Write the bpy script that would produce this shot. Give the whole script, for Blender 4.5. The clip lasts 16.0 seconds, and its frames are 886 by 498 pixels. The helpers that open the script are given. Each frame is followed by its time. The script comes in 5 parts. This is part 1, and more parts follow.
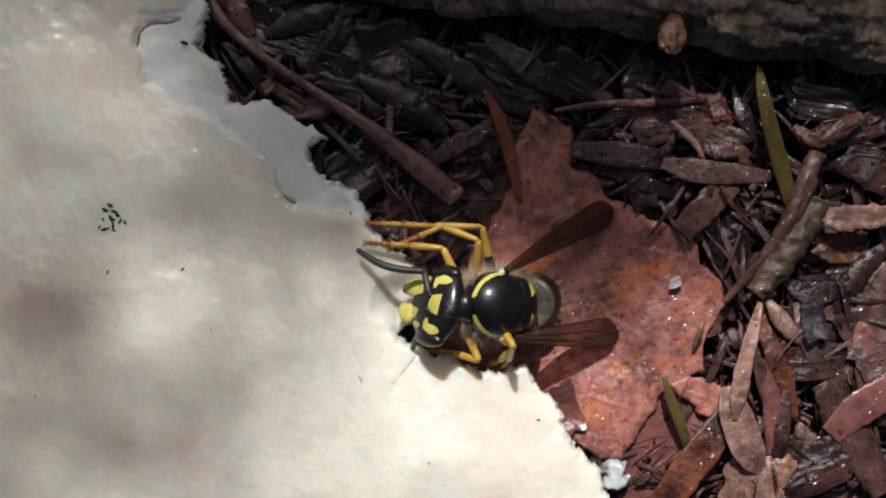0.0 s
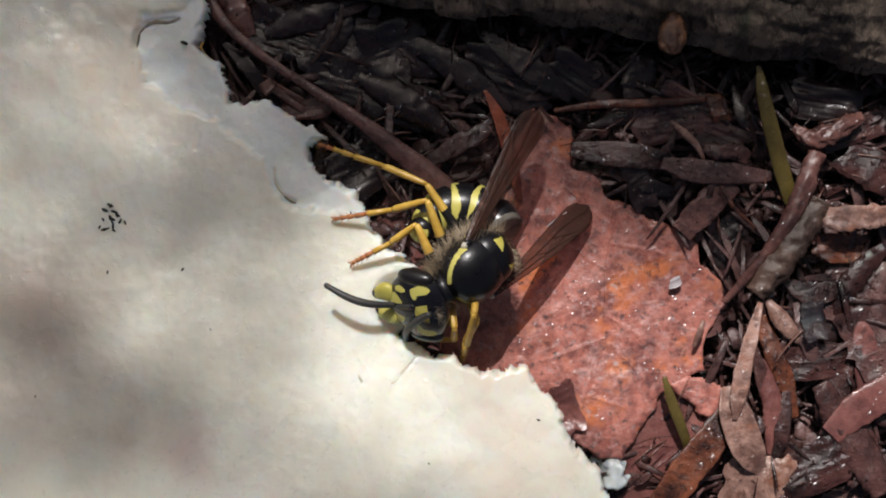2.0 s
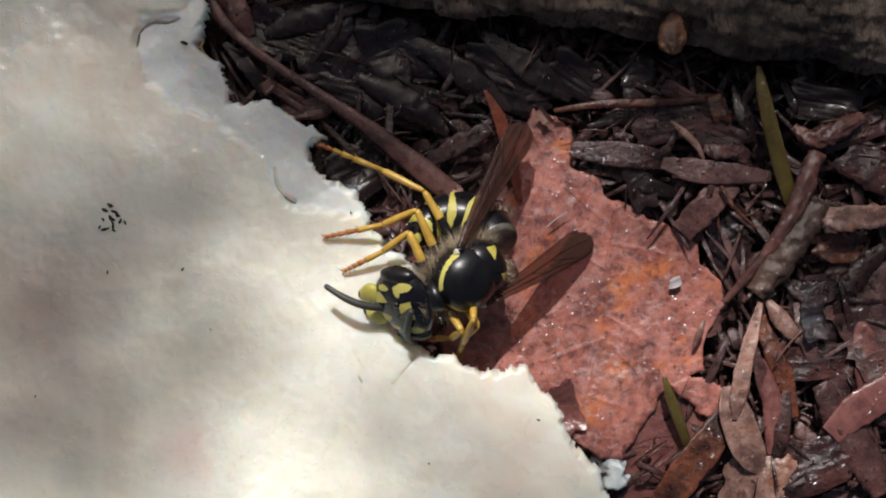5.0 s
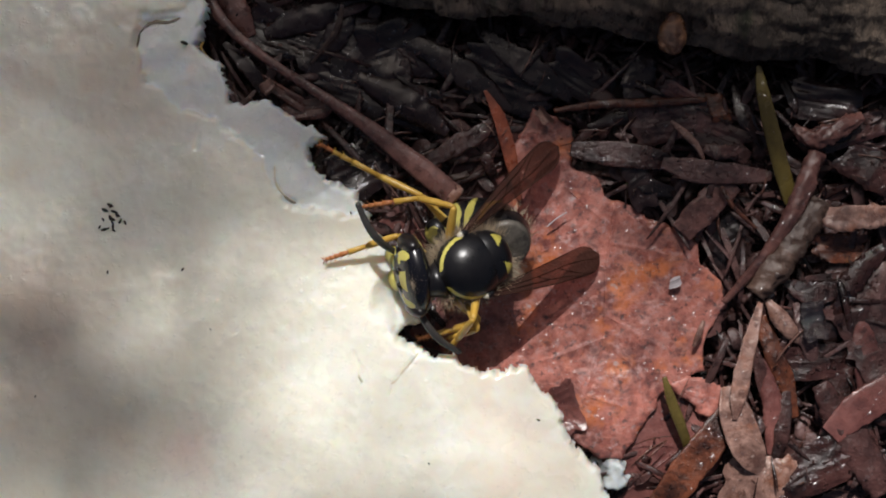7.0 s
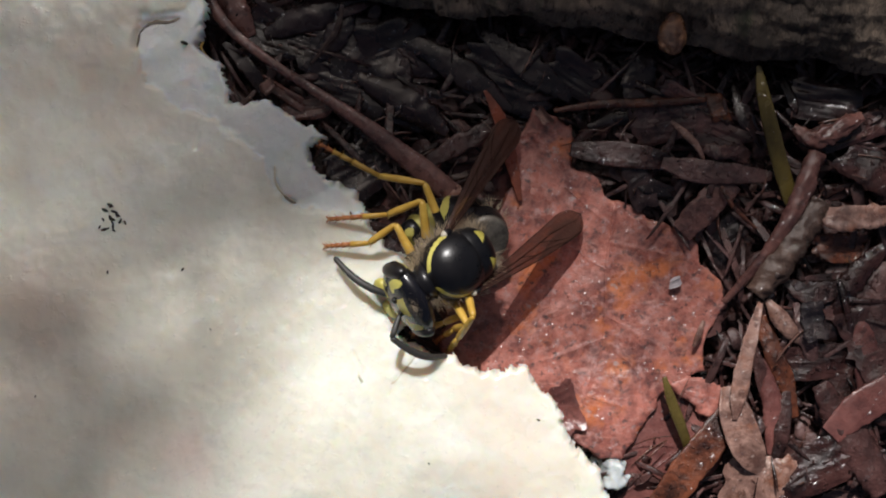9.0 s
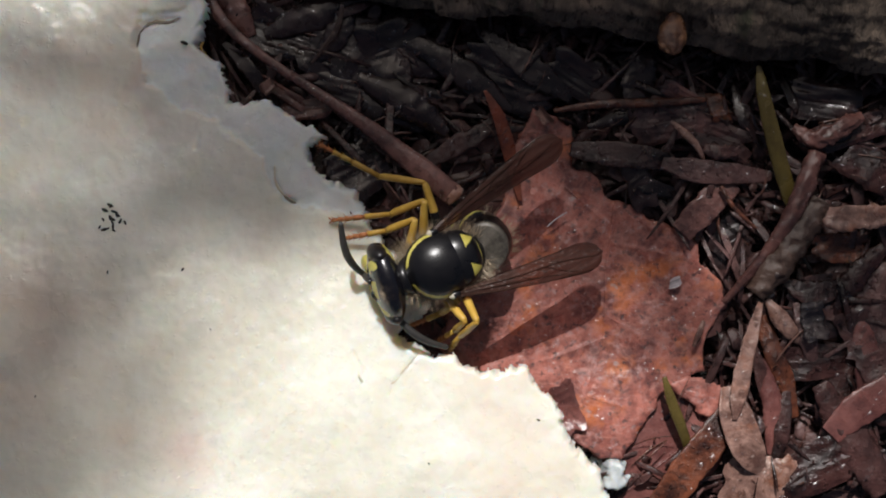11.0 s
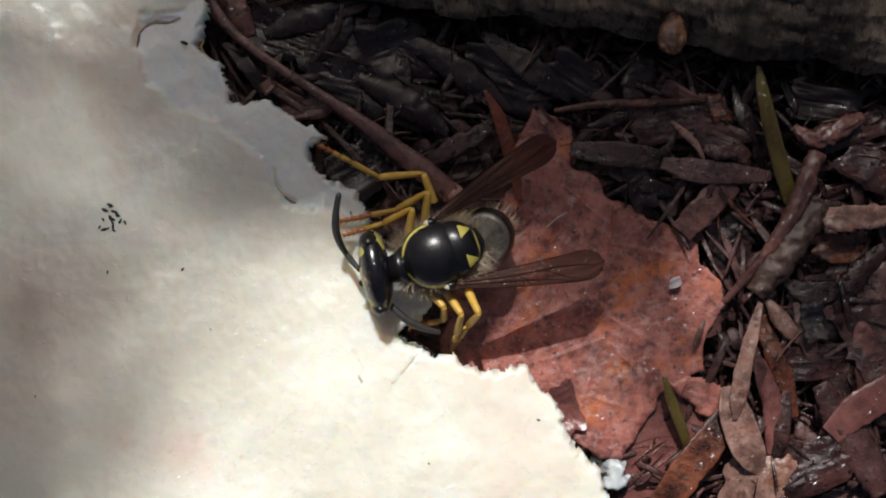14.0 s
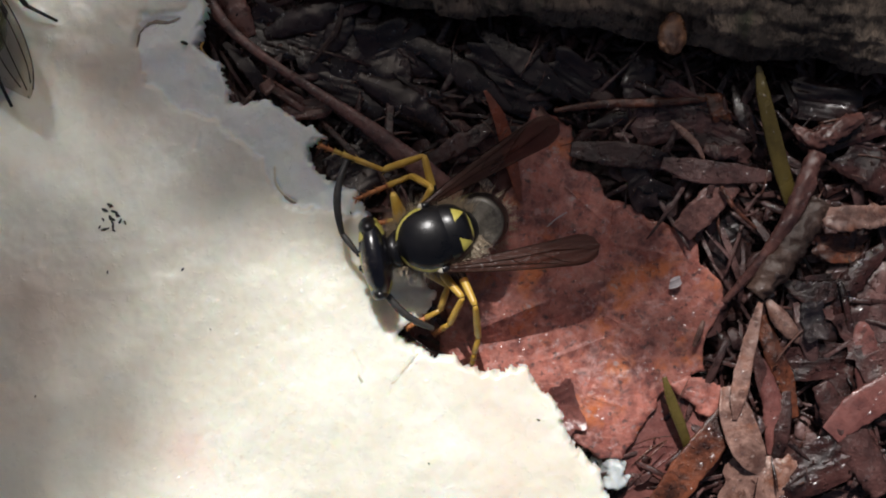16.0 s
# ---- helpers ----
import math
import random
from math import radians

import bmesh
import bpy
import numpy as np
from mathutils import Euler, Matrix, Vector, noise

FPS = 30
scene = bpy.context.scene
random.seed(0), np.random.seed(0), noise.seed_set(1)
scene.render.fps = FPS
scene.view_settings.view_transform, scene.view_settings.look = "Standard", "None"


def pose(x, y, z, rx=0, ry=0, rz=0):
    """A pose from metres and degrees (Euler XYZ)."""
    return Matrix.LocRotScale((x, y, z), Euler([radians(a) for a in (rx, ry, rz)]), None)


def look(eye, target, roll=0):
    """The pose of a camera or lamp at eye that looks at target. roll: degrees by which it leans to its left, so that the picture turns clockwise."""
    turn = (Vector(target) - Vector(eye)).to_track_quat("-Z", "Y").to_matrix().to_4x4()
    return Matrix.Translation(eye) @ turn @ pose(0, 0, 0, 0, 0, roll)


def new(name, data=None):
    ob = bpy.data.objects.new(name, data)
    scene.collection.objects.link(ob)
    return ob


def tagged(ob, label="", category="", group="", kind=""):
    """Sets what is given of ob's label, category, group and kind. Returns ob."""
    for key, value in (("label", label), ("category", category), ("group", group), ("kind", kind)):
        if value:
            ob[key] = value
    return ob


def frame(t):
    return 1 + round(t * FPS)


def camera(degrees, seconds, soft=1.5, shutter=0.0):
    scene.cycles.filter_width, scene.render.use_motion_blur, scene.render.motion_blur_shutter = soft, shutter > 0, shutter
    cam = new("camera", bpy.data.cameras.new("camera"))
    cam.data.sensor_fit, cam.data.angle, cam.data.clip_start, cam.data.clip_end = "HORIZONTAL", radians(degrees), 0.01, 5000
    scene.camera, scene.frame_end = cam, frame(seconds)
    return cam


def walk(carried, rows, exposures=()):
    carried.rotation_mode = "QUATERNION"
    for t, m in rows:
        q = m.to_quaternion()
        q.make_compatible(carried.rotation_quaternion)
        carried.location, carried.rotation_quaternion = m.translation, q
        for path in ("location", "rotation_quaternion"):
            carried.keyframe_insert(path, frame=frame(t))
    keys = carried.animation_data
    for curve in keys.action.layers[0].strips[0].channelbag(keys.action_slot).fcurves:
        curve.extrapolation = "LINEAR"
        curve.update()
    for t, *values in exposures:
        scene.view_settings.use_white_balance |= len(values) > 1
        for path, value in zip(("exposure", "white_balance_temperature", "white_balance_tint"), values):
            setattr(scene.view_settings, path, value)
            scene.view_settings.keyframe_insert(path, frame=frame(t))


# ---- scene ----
MM = 0.001
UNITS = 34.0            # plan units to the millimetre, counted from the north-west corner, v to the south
EYE = 63.4              # height of the lens over the leaf, mm


def spot(u, v, z=0.0):
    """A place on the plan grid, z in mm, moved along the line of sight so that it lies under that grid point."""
    k = (EYE - z) / EYE / UNITS
    return Vector(((u - 784) * k, (441 - v) * k, z))


# ---- camera: clamped, looking straight down ----
cam = camera(40.0, 16.0, soft=1.9)
still = Matrix.Translation((0, 0, EYE * MM))
walk(cam, [(0, still), (16, still)], exposures=[(0, -0.2), (0.5, -0.15), (1, -0.2), (1.5, -0.12), (2, -0.08), (2.5, 0.0), (3, -0.14), (3.5, -0.14), (4, -0.03), (6.5, -0.1), (7, -0.18), (9, -0.2), (11.5, -0.24), (16, -0.2)])

# ---- daylight ----
SUN_UP, SUN_TURN = 52.0, -8.0
world = bpy.data.worlds.new("sky")
scene.world = world
world.use_nodes = True
wn = world.node_tree
wn.nodes.clear()
sky = wn.nodes.new("ShaderNodeTexSky")
sky.sky_type = "NISHITA"
sky.sun_disc = False
sky.air_density, sky.dust_density, sky.ozone_density = 0.55, 4.5, 0.3
sky.sun_elevation, sky.sun_rotation = radians(SUN_UP), radians(SUN_TURN)
back = wn.nodes.new("ShaderNodeBackground")
back.inputs["Strength"].default_value = 0.05
wout = wn.nodes.new("ShaderNodeOutputWorld")
wn.links.new(sky.outputs[0], back.inputs[0])
wn.links.new(back.outputs[0], wout.inputs[0])

sun = bpy.data.lights.new("sun", "SUN")
sun.energy, sun.angle, sun.color = 5.0, radians(0.6), (1.0, 0.975, 0.96)
lamp = new("sun", sun)
e, a = radians(SUN_UP), radians(SUN_TURN)
lamp.matrix_world = look((math.sin(a) * math.cos(e), math.cos(a) * math.cos(e), math.sin(e)), (0, 0, 0))


# ---- materials ----
def surface(name, dark, light, grain=900.0, rough=0.5, bump=0.4, bump_grain=3000.0, depth=0.00008, blotch=150.0, spec=0.5,
            metal=0.0, flesh=0.0, vary=0.0, stretch=(1, 1, 1), spots=None, wet=0.0, coat=0.0, island=False, beads=None, deep=0.0012, cells=None, patches=()):
    """A procedural surface: two colours mixed by a blotch and a grain, with fine relief; vary shifts it from piece to
    piece, spots = rows of colour, cells per metre and share, wet = how far patches of it turn glossy, beads = (per
    metre, share, height) of tiny drops standing on it, deep = how far light spreads inside, in metres, cells = (per
    metre, height, tone) of a raised net of fine veins, patches = (place, radius, tone, strength) of ragged areas mixed
    towards another tone."""
    m = bpy.data.materials.new(name)
    m.use_nodes = True
    t = m.node_tree
    bsdf = t.nodes["Principled BSDF"]

    def add(kind, **props):
        n = t.nodes.new(kind)
        for key, value in props.items():
            if key in n.inputs:
                n.inputs[key].default_value = value
        return n

    coord = add("ShaderNodeTexCoord")
    warp = add("ShaderNodeMapping")
    warp.inputs["Scale"].default_value = stretch
    t.links.new(coord.outputs["Object"], warp.inputs["Vector"])
    place = warp.outputs["Vector"]

    def noise_tex(scale, detail, rough_=0.6):
        n = add("ShaderNodeTexNoise", Scale=scale, Detail=detail, Roughness=rough_)
        t.links.new(place, n.inputs["Vector"])
        return n.outputs["Fac"]

    def mix(fac, a, b):
        n = t.nodes.new("ShaderNodeMix")
        n.data_type = "RGBA"
        for sock, v in ((0, fac), (6, a), (7, b)):
            if hasattr(v, "is_output"):
                t.links.new(v, n.inputs[sock])
            else:
                n.inputs[sock].default_value = (*v, 1) if isinstance(v, tuple) else v
        return n.outputs[2]

    def ramp(fac, lo, hi, a=0.0, b=1.0):
        n = add("ShaderNodeMapRange")
        for i, v in ((1, lo), (2, hi), (3, a), (4, b)):
            n.inputs[i].default_value = v
        t.links.new(fac, n.inputs[0])
        return n.outputs[0]

    big, fine = noise_tex(blotch, 3), noise_tex(grain, 6, 0.7)
    avg = add("ShaderNodeMath")
    t.links.new(big, avg.inputs[0])
    t.links.new(fine, avg.inputs[1])
    col = mix(ramp(avg.outputs[0], 0.80, 1.20), dark, light)
    for tone, scale, share in spots or ():
        cell = add("ShaderNodeTexNoise", Scale=scale, Detail=4.0, Roughness=0.65)
        t.links.new(place, cell.inputs["Vector"])
        col = mix(ramp(cell.outputs["Fac"], share, share + 0.10, 0.0, 0.85), col, tone)
    for centre, radius, tone, strength in patches:
        wave = add("ShaderNodeTexNoise", Scale=0.8 / radius, Detail=3.0)
        t.links.new(place, wave.inputs["Vector"])
        away = add("ShaderNodeVectorMath")
        away.operation = "DISTANCE"
        away.inputs[1].default_value = centre
        t.links.new(place, away.inputs[0])
        ragged = add("ShaderNodeMath")
        ragged.operation = "MULTIPLY_ADD"
        ragged.inputs[1].default_value = 1.6 * radius
        t.links.new(wave.outputs["Fac"], ragged.inputs[0])
        t.links.new(away.outputs["Value"], ragged.inputs[2])
        col = mix(ramp(ragged.outputs[0], 0.8 * radius, 2.0 * radius, strength, 0.0), col, tone)
    net = None
    if cells:
        bend = add("ShaderNodeTexNoise", Scale=cells[0] * 1.6, Detail=2.0)
        t.links.new(place, bend.inputs["Vector"])
        shift = add("ShaderNodeVectorMath")
        shift.operation = "MULTIPLY_ADD"
        shift.inputs[1].default_value = (0.5 / cells[0],) * 3
        t.links.new(bend.outputs["Color"], shift.inputs[0])
        t.links.new(place, shift.inputs[2])
        web = add("ShaderNodeTexVoronoi", Scale=cells[0])
        web.feature = "DISTANCE_TO_EDGE"
        t.links.new(shift.outputs[0], web.inputs["Vector"])
        net = ramp(web.outputs["Distance"], 0.01, 0.07, 1.0, 0.0)
        col = mix(ramp(net, 0, 1, 0.0, 0.3), col, cells[2])
    if vary:
        if island:
            rnd = add("ShaderNodeNewGeometry").outputs["Random Per Island"]
        else:
            rnd = add("ShaderNodeObjectInfo").outputs["Random"]
        hsv = add("ShaderNodeHueSaturation")
        t.links.new(ramp(rnd, 0, 1, 1 - vary, 1 + vary), hsv.inputs["Value"])
        t.links.new(ramp(rnd, 1, 0, 1 - 0.25 * vary, 1 + 0.25 * vary), hsv.inputs["Saturation"])
        t.links.new(col, hsv.inputs["Color"])
        col = hsv.outputs[0]
    t.links.new(col, bsdf.inputs["Base Color"])
    if wet:
        film = noise_tex(blotch * 2.3, 4)
        t.links.new(ramp(film, 0.42, 0.6, rough, max(0.06, rough - wet)), bsdf.inputs["Roughness"])
    else:
        t.links.new(ramp(fine, 0.3, 0.7, rough * 0.85, min(1, rough * 1.15)), bsdf.inputs["Roughness"])
    bsdf.inputs["Specular IOR Level"].default_value = spec
    bsdf.inputs["Metallic"].default_value = metal
    bsdf.inputs["Coat Weight"].default_value = coat
    bsdf.inputs["Coat Roughness"].default_value = 0.12
    if flesh:
        bsdf.inputs["Subsurface Weight"].default_value = flesh
        bsdf.inputs["Subsurface Radius"].default_value = (1.0, 0.75, 0.55)
        bsdf.inputs["Subsurface Scale"].default_value = deep
    if bump:
        b = add("ShaderNodeBump", Strength=bump, Distance=depth)
        t.links.new(noise_tex(bump_grain, 5, 0.65), b.inputs["Height"])
        last = b
        if beads:
            last = add("ShaderNodeBump", Strength=1.0, Distance=beads[2])
            t.links.new(ramp(noise_tex(beads[0], 2), beads[1], beads[1] + 0.12), last.inputs["Height"])
            t.links.new(b.outputs[0], last.inputs["Normal"])
        if net:
            ridge = add("ShaderNodeBump", Strength=1.0, Distance=cells[1])
            t.links.new(net, ridge.inputs["Height"])
            t.links.new(last.outputs[0], ridge.inputs["Normal"])
            last = ridge
        t.links.new(last.outputs[0], bsdf.inputs["Normal"])
    return m


def membrane(name, tint, gloss, own):
    """A thin tinted insect wing: light goes through it coloured, a share of its own colour and a little gloss comes back."""
    m = bpy.data.materials.new(name)
    m.use_nodes = True
    t = m.node_tree
    t.nodes.clear()
    out, mix = t.nodes.new("ShaderNodeOutputMaterial"), t.nodes.new("ShaderNodeMixShader")
    clear, shine = t.nodes.new("ShaderNodeBsdfTransparent"), t.nodes.new("ShaderNodeBsdfPrincipled")
    grain, coord, fade = t.nodes.new("ShaderNodeTexNoise"), t.nodes.new("ShaderNodeTexCoord"), t.nodes.new("ShaderNodeMix")
    warp, relief, web, pits = (t.nodes.new(k) for k in ("ShaderNodeMapping", "ShaderNodeBump", "ShaderNodeTexNoise", "ShaderNodeMath"))
    warp.inputs["Scale"].default_value = (0.35, 1.6, 1)
    grain.inputs["Scale"].default_value, grain.inputs["Detail"].default_value = 900, 4
    web.inputs["Scale"].default_value, web.inputs["Detail"].default_value = 4200, 3
    fade.data_type = "RGBA"
    fade.inputs[6].default_value = (*[c * 0.6 for c in tint], 1)
    fade.inputs[7].default_value = (*[min(1, c * 1.4) for c in tint], 1)
    t.links.new(coord.outputs["Object"], warp.inputs["Vector"])
    t.links.new(warp.outputs["Vector"], grain.inputs["Vector"])
    t.links.new(coord.outputs["Object"], web.inputs["Vector"])
    t.links.new(grain.outputs["Fac"], fade.inputs[0])
    t.links.new(fade.outputs[2], clear.inputs["Color"])
    t.links.new(grain.outputs["Fac"], pits.inputs[0])
    t.links.new(web.outputs["Fac"], pits.inputs[1])
    relief.inputs["Strength"].default_value, relief.inputs["Distance"].default_value = 1.0, 0.00008
    t.links.new(pits.outputs[0], relief.inputs["Height"])
    t.links.new(relief.outputs[0], shine.inputs["Normal"])
    shine.inputs["Base Color"].default_value = (*own, 1)
    shine.inputs["Roughness"].default_value = 0.3
    mix.inputs[0].default_value = gloss
    t.links.new(clear.outputs[0], mix.inputs[1])
    t.links.new(shine.outputs[0], mix.inputs[2])
    t.links.new(mix.outputs[0], out.inputs[0])
    return m


SOIL = surface("soil", (0.008, 0.006, 0.005), (0.03, 0.02, 0.016), 700, 0.7, 0.8, 1500, 0.0004)
FLESH = surface("wet_flesh", (0.73, 0.708, 0.605), (0.845, 0.842, 0.76), 250, 0.40, 0.3, 2500, 0.00003, 70, 0.5, flesh=0.9, wet=0.22, beads=(3000, 0.60, 0.00001), deep=0.0009, spots=[((0.76, 0.68, 0.57), 55, 0.57), ((0.77, 0.64, 0.57), 90, 0.64)],
                patches=[(spot(60, 555, 4.2) * MM, 0.0040, (0.60, 0.47, 0.38), 0.6), (spot(20, 690, 4.2) * MM, 0.0026, (0.66, 0.50, 0.42), 0.4), (spot(335, 800, 3.8) * MM, 0.0018, (0.80, 0.58, 0.52), 0.5), (spot(210, 770, 3.9) * MM, 0.0012, (0.74, 0.58, 0.46), 0.4)])
THIN_FLESH = surface("thin_wet_flesh", (0.765, 0.79, 0.75), (0.855, 0.885, 0.85), 420, 0.38, 0.4, 2500, 0.00004, 70, 0.5, flesh=0.9, wet=0.22, beads=(3000, 0.60, 0.000012), deep=0.0007)
PALE_CRUMB = surface("torn_flesh", (0.46, 0.50, 0.51), (0.64, 0.68, 0.69), 600, 0.35, 0.5, 2600, 0.00006, 200, flesh=0.6, wet=0.2, deep=0.0005)
STAIN = surface("dried_flesh", (0.10, 0.075, 0.05), (0.36, 0.31, 0.23), 1500, 0.5, 0.6, 3000, 0.00006, 300)
FAINT = surface("yellowed_flesh", (0.58, 0.50, 0.34), (0.74, 0.70, 0.56), 900, 0.42, 0.4, 3000, 0.00004, 200, flesh=0.5, deep=0.0006)
RED_LEAF = surface("red_leaf", (0.13, 0.042, 0.036), (0.43, 0.155, 0.118), 1900, 0.45, 0.7, 3000, 0.00008, 420, 0.5,
                   spots=[((0.36, 0.20, 0.185), 1700, 0.57), ((0.50, 0.145, 0.05), 300, 0.55), ((0.13, 0.05, 0.042), 700, 0.60), ((0.05, 0.036, 0.036), 2100, 0.575), ((0.34, 0.29, 0.29), 1250, 0.625), ((0.50, 0.40, 0.38), 2600, 0.70)],
                   wet=0.22, beads=(3000, 0.71, 0.0001), cells=(620, 0.000004, (0.44, 0.20, 0.16)))
MAROON_LEAF = surface("maroon_leaf", (0.075, 0.026, 0.024), (0.22, 0.085, 0.072), 900, 0.45, 0.6, 2000, 0.0001, 200, wet=0.3, spots=[((0.05, 0.022, 0.02), 900, 0.56)], beads=(3300, 0.68, 0.0001))
BARK = surface("bark", (0.065, 0.050, 0.040), (0.30, 0.225, 0.165), 700, 0.75, 1.0, 1300, 0.0004, 160, 0.3, spots=[((0.03, 0.021, 0.016), 1500, 0.53), ((0.085, 0.085, 0.05), 300, 0.60)], stretch=(1.6, 0.8, 0.8))
DARK_WOOD = surface("dark_litter", (0.015, 0.0068, 0.0062), (0.095, 0.043, 0.038), 900, 0.40, 0.8, 2600, 0.00012, 250, 0.5, vary=0.5, wet=0.34, beads=(3000, 0.63, 0.0001))
STUFF_WOOD = surface("litter_bits", (0.012, 0.006, 0.0055), (0.095, 0.045, 0.040), 900, 0.40, 0.8, 2600, 0.00012, 250, 0.5, vary=0.7, wet=0.34, beads=(3000, 0.63, 0.0001), island=True)
STUFF_CRUMB = surface("litter_grit", (0.02, 0.009, 0.007), (0.13, 0.055, 0.038), 900, 0.42, 0.7, 1800, 0.0001, 250, 0.5, vary=0.85, wet=0.3, island=True)
BROWN = surface("brown_stalk", (0.050, 0.022, 0.020), (0.185, 0.085, 0.070), 1000, 0.40, 0.7, 2600, 0.00007, 300, wet=0.25, vary=0.15, beads=(3200, 0.68, 0.0001), spots=[((0.035, 0.016, 0.013), 1300, 0.57)])
TAN = surface("tan_scale", (0.11, 0.054, 0.042), (0.40, 0.24, 0.19), 1100, 0.42, 0.9, 2300, 0.0001, 260, wet=0.28, vary=0.2, beads=(3300, 0.67, 0.0001), spots=[((0.085, 0.04, 0.03), 900, 0.53), ((0.24, 0.10, 0.06), 420, 0.55), ((0.48, 0.36, 0.31), 1400, 0.61)])
RUST = surface("rust_scale", (0.028, 0.010, 0.007), (0.17, 0.05, 0.022), 1100, 0.38, 0.9, 2600, 0.0001, 300, wet=0.28, vary=0.2, beads=(3200, 0.66, 0.0001), spots=[((0.02, 0.009, 0.007), 800, 0.54), ((0.30, 0.11, 0.03), 500, 0.62)])
RED_NEEDLE = surface("red_needle", (0.10, 0.026, 0.016), (0.30, 0.085, 0.045), 1000, 0.36, 0.6, 2600, 0.00008, 300, wet=0.2, beads=(3200, 0.68, 0.0001))
BUD = surface("orange_bud", (0.06, 0.026, 0.018), (0.25, 0.115, 0.05), 900, 0.45, 0.9, 1600, 0.0002, 350, wet=0.2, spots=[((0.05, 0.024, 0.02), 700, 0.55)])
GREEN = surface("needle_green", (0.05, 0.036, 0.011), (0.12, 0.088, 0.024), 500, 0.28, 0.25, 1500, 0.00006, 150, wet=0.15)
LICHEN = surface("lichened_twig", (0.03, 0.018, 0.014), (0.10, 0.06, 0.045), 600, 0.5, 0.9, 1500, 0.0002, 200,
                 spots=[((0.34, 0.32, 0.27), 900, 0.62)], wet=0.3)
# litter with the shade near the log put into its colour
SHADE_LITTER = surface("litter_darkened_for_shade", (0.008, 0.0045, 0.0044), (0.034, 0.019, 0.018), 800, 0.38, 0.5, 1500, 0.00008, 220, 0.5, vary=0.3, wet=0.3)
LICHEN_PALE = surface("pale_fungus", (0.28, 0.24, 0.25), (0.44, 0.39, 0.40), 900, 0.6, 0.5, 3000, 0.00005, 300)
BLACK = surface("black_cuticle", (0.004, 0.004, 0.005), (0.010, 0.009, 0.010), 900, 0.30, 1.0, 6500, 0.000006, 300, 0.42)
GLOSS = surface("polished_black_cuticle", (0.004, 0.004, 0.006), (0.010, 0.009, 0.012), 900, 0.24, 1.0, 2600, 0.000004, 300, 0.6, beads=(5200, 0.62, 0.000006))
YELLOW = surface("yellow_cuticle", (0.42, 0.36, 0.07), (0.58, 0.52, 0.13), 700, 0.4, 0.2, 7000, 0.00002, 300)
CREAM = surface("cream_cuticle", (0.45, 0.41, 0.32), (0.62, 0.57, 0.46), 700, 0.4, 0.2, 7000, 0.00002, 300)
AMBER = surface("amber_leg", (0.40, 0.22, 0.03), (0.60, 0.38, 0.075), 700, 0.35, 0.2, 6000, 0.00002, 400, flesh=0.1)
ORANGE = surface("orange_tarsus", (0.32, 0.10, 0.03), (0.46, 0.18, 0.06), 700, 0.4, 0.2, 6000, 0.00002, 400)
HAIR = surface("body_hair", (0.30, 0.22, 0.14), (0.46, 0.37, 0.26), 700, 0.5, 0)
EYE_DARK = surface("wasp_eye", (0.005, 0.004, 0.005), (0.011, 0.009, 0.009), 900, 0.32, 0.1, 14000, 0.00001, 300)
HORN = surface("antenna_horn", (0.02, 0.019, 0.018), (0.05, 0.046, 0.042), 900, 0.5, 0.3, 6000, 0.00003, 300)
DULL = surface("grey_cuticle", (0.05, 0.044, 0.036), (0.17, 0.15, 0.125), 1500, 0.25, 0.8, 5000, 0.00003, 300)
WING = membrane("smoky_wing", (0.27, 0.15, 0.125), 0.40, (0.10, 0.048, 0.036))
FLY_WING = membrane("fly_wing", (0.66, 0.62, 0.55), 0.15, (0.25, 0.22, 0.19))
VEIN = surface("wing_vein", (0.012, 0.006, 0.004), (0.03, 0.014, 0.009), 900, 0.8, 0, spec=0.1)
METAL_GREEN = surface("green_metal_shell", (0.010, 0.036, 0.024), (0.060, 0.075, 0.012), 420, 0.2, 0.3, 4000, 0.000006, 300, metal=1.0)
METAL_TEAL = surface("teal_metal_shell", (0.0, 0.10, 0.085), (0.004, 0.16, 0.13), 900, 0.3, 0.3, 7000, 0.00003, 400, metal=0.7)
METAL_GOLD = surface("bronze_metal_shell", (0.08, 0.05, 0.008), (0.12, 0.085, 0.012), 900, 0.22, 0.3, 7000, 0.00003, 400, metal=0.9)
METAL_DARK = surface("dark_bronze_shell", (0.014, 0.012, 0.008), (0.03, 0.024, 0.012), 900, 0.3, 0.3, 7000, 0.00001, 400, metal=0.6)
FLY_LEG = surface("fly_leg", (0.008, 0.007, 0.006), (0.02, 0.018, 0.015), 900, 0.4, 0)
FLY_EYE = surface("fly_eye", (0.12, 0.02, 0.012), (0.2, 0.04, 0.02), 900, 0.3, 0.1, 12000, 0.00001)


def drop_skin(name, gloss_share):
    """Clear water: seen through, with a sharp gloss."""
    m = bpy.data.materials.new(name)
    m.use_nodes = True
    t = m.node_tree
    t.nodes.clear()
    out, mix = t.nodes.new("ShaderNodeOutputMaterial"), t.nodes.new("ShaderNodeMixShader")
    clear, gloss = t.nodes.new("ShaderNodeBsdfTransparent"), t.nodes.new("ShaderNodeBsdfGlossy")
    gloss.inputs["Roughness"].default_value = 0.27
    mix.inputs[0].default_value = gloss_share
    t.links.new(clear.outputs[0], mix.inputs[1])
    t.links.new(gloss.outputs[0], mix.inputs[2])
    t.links.new(mix.outputs[0], out.inputs[0])
    return m


WATER = drop_skin("water_drop", 0.10)
FILM = drop_skin("water_film", 0.07)
SLICK = surface("slick_bark", (0.006, 0.005, 0.006), (0.03, 0.02, 0.02), 900, 0.08, 1.0, 1700, 0.00016, 250, 0.6)


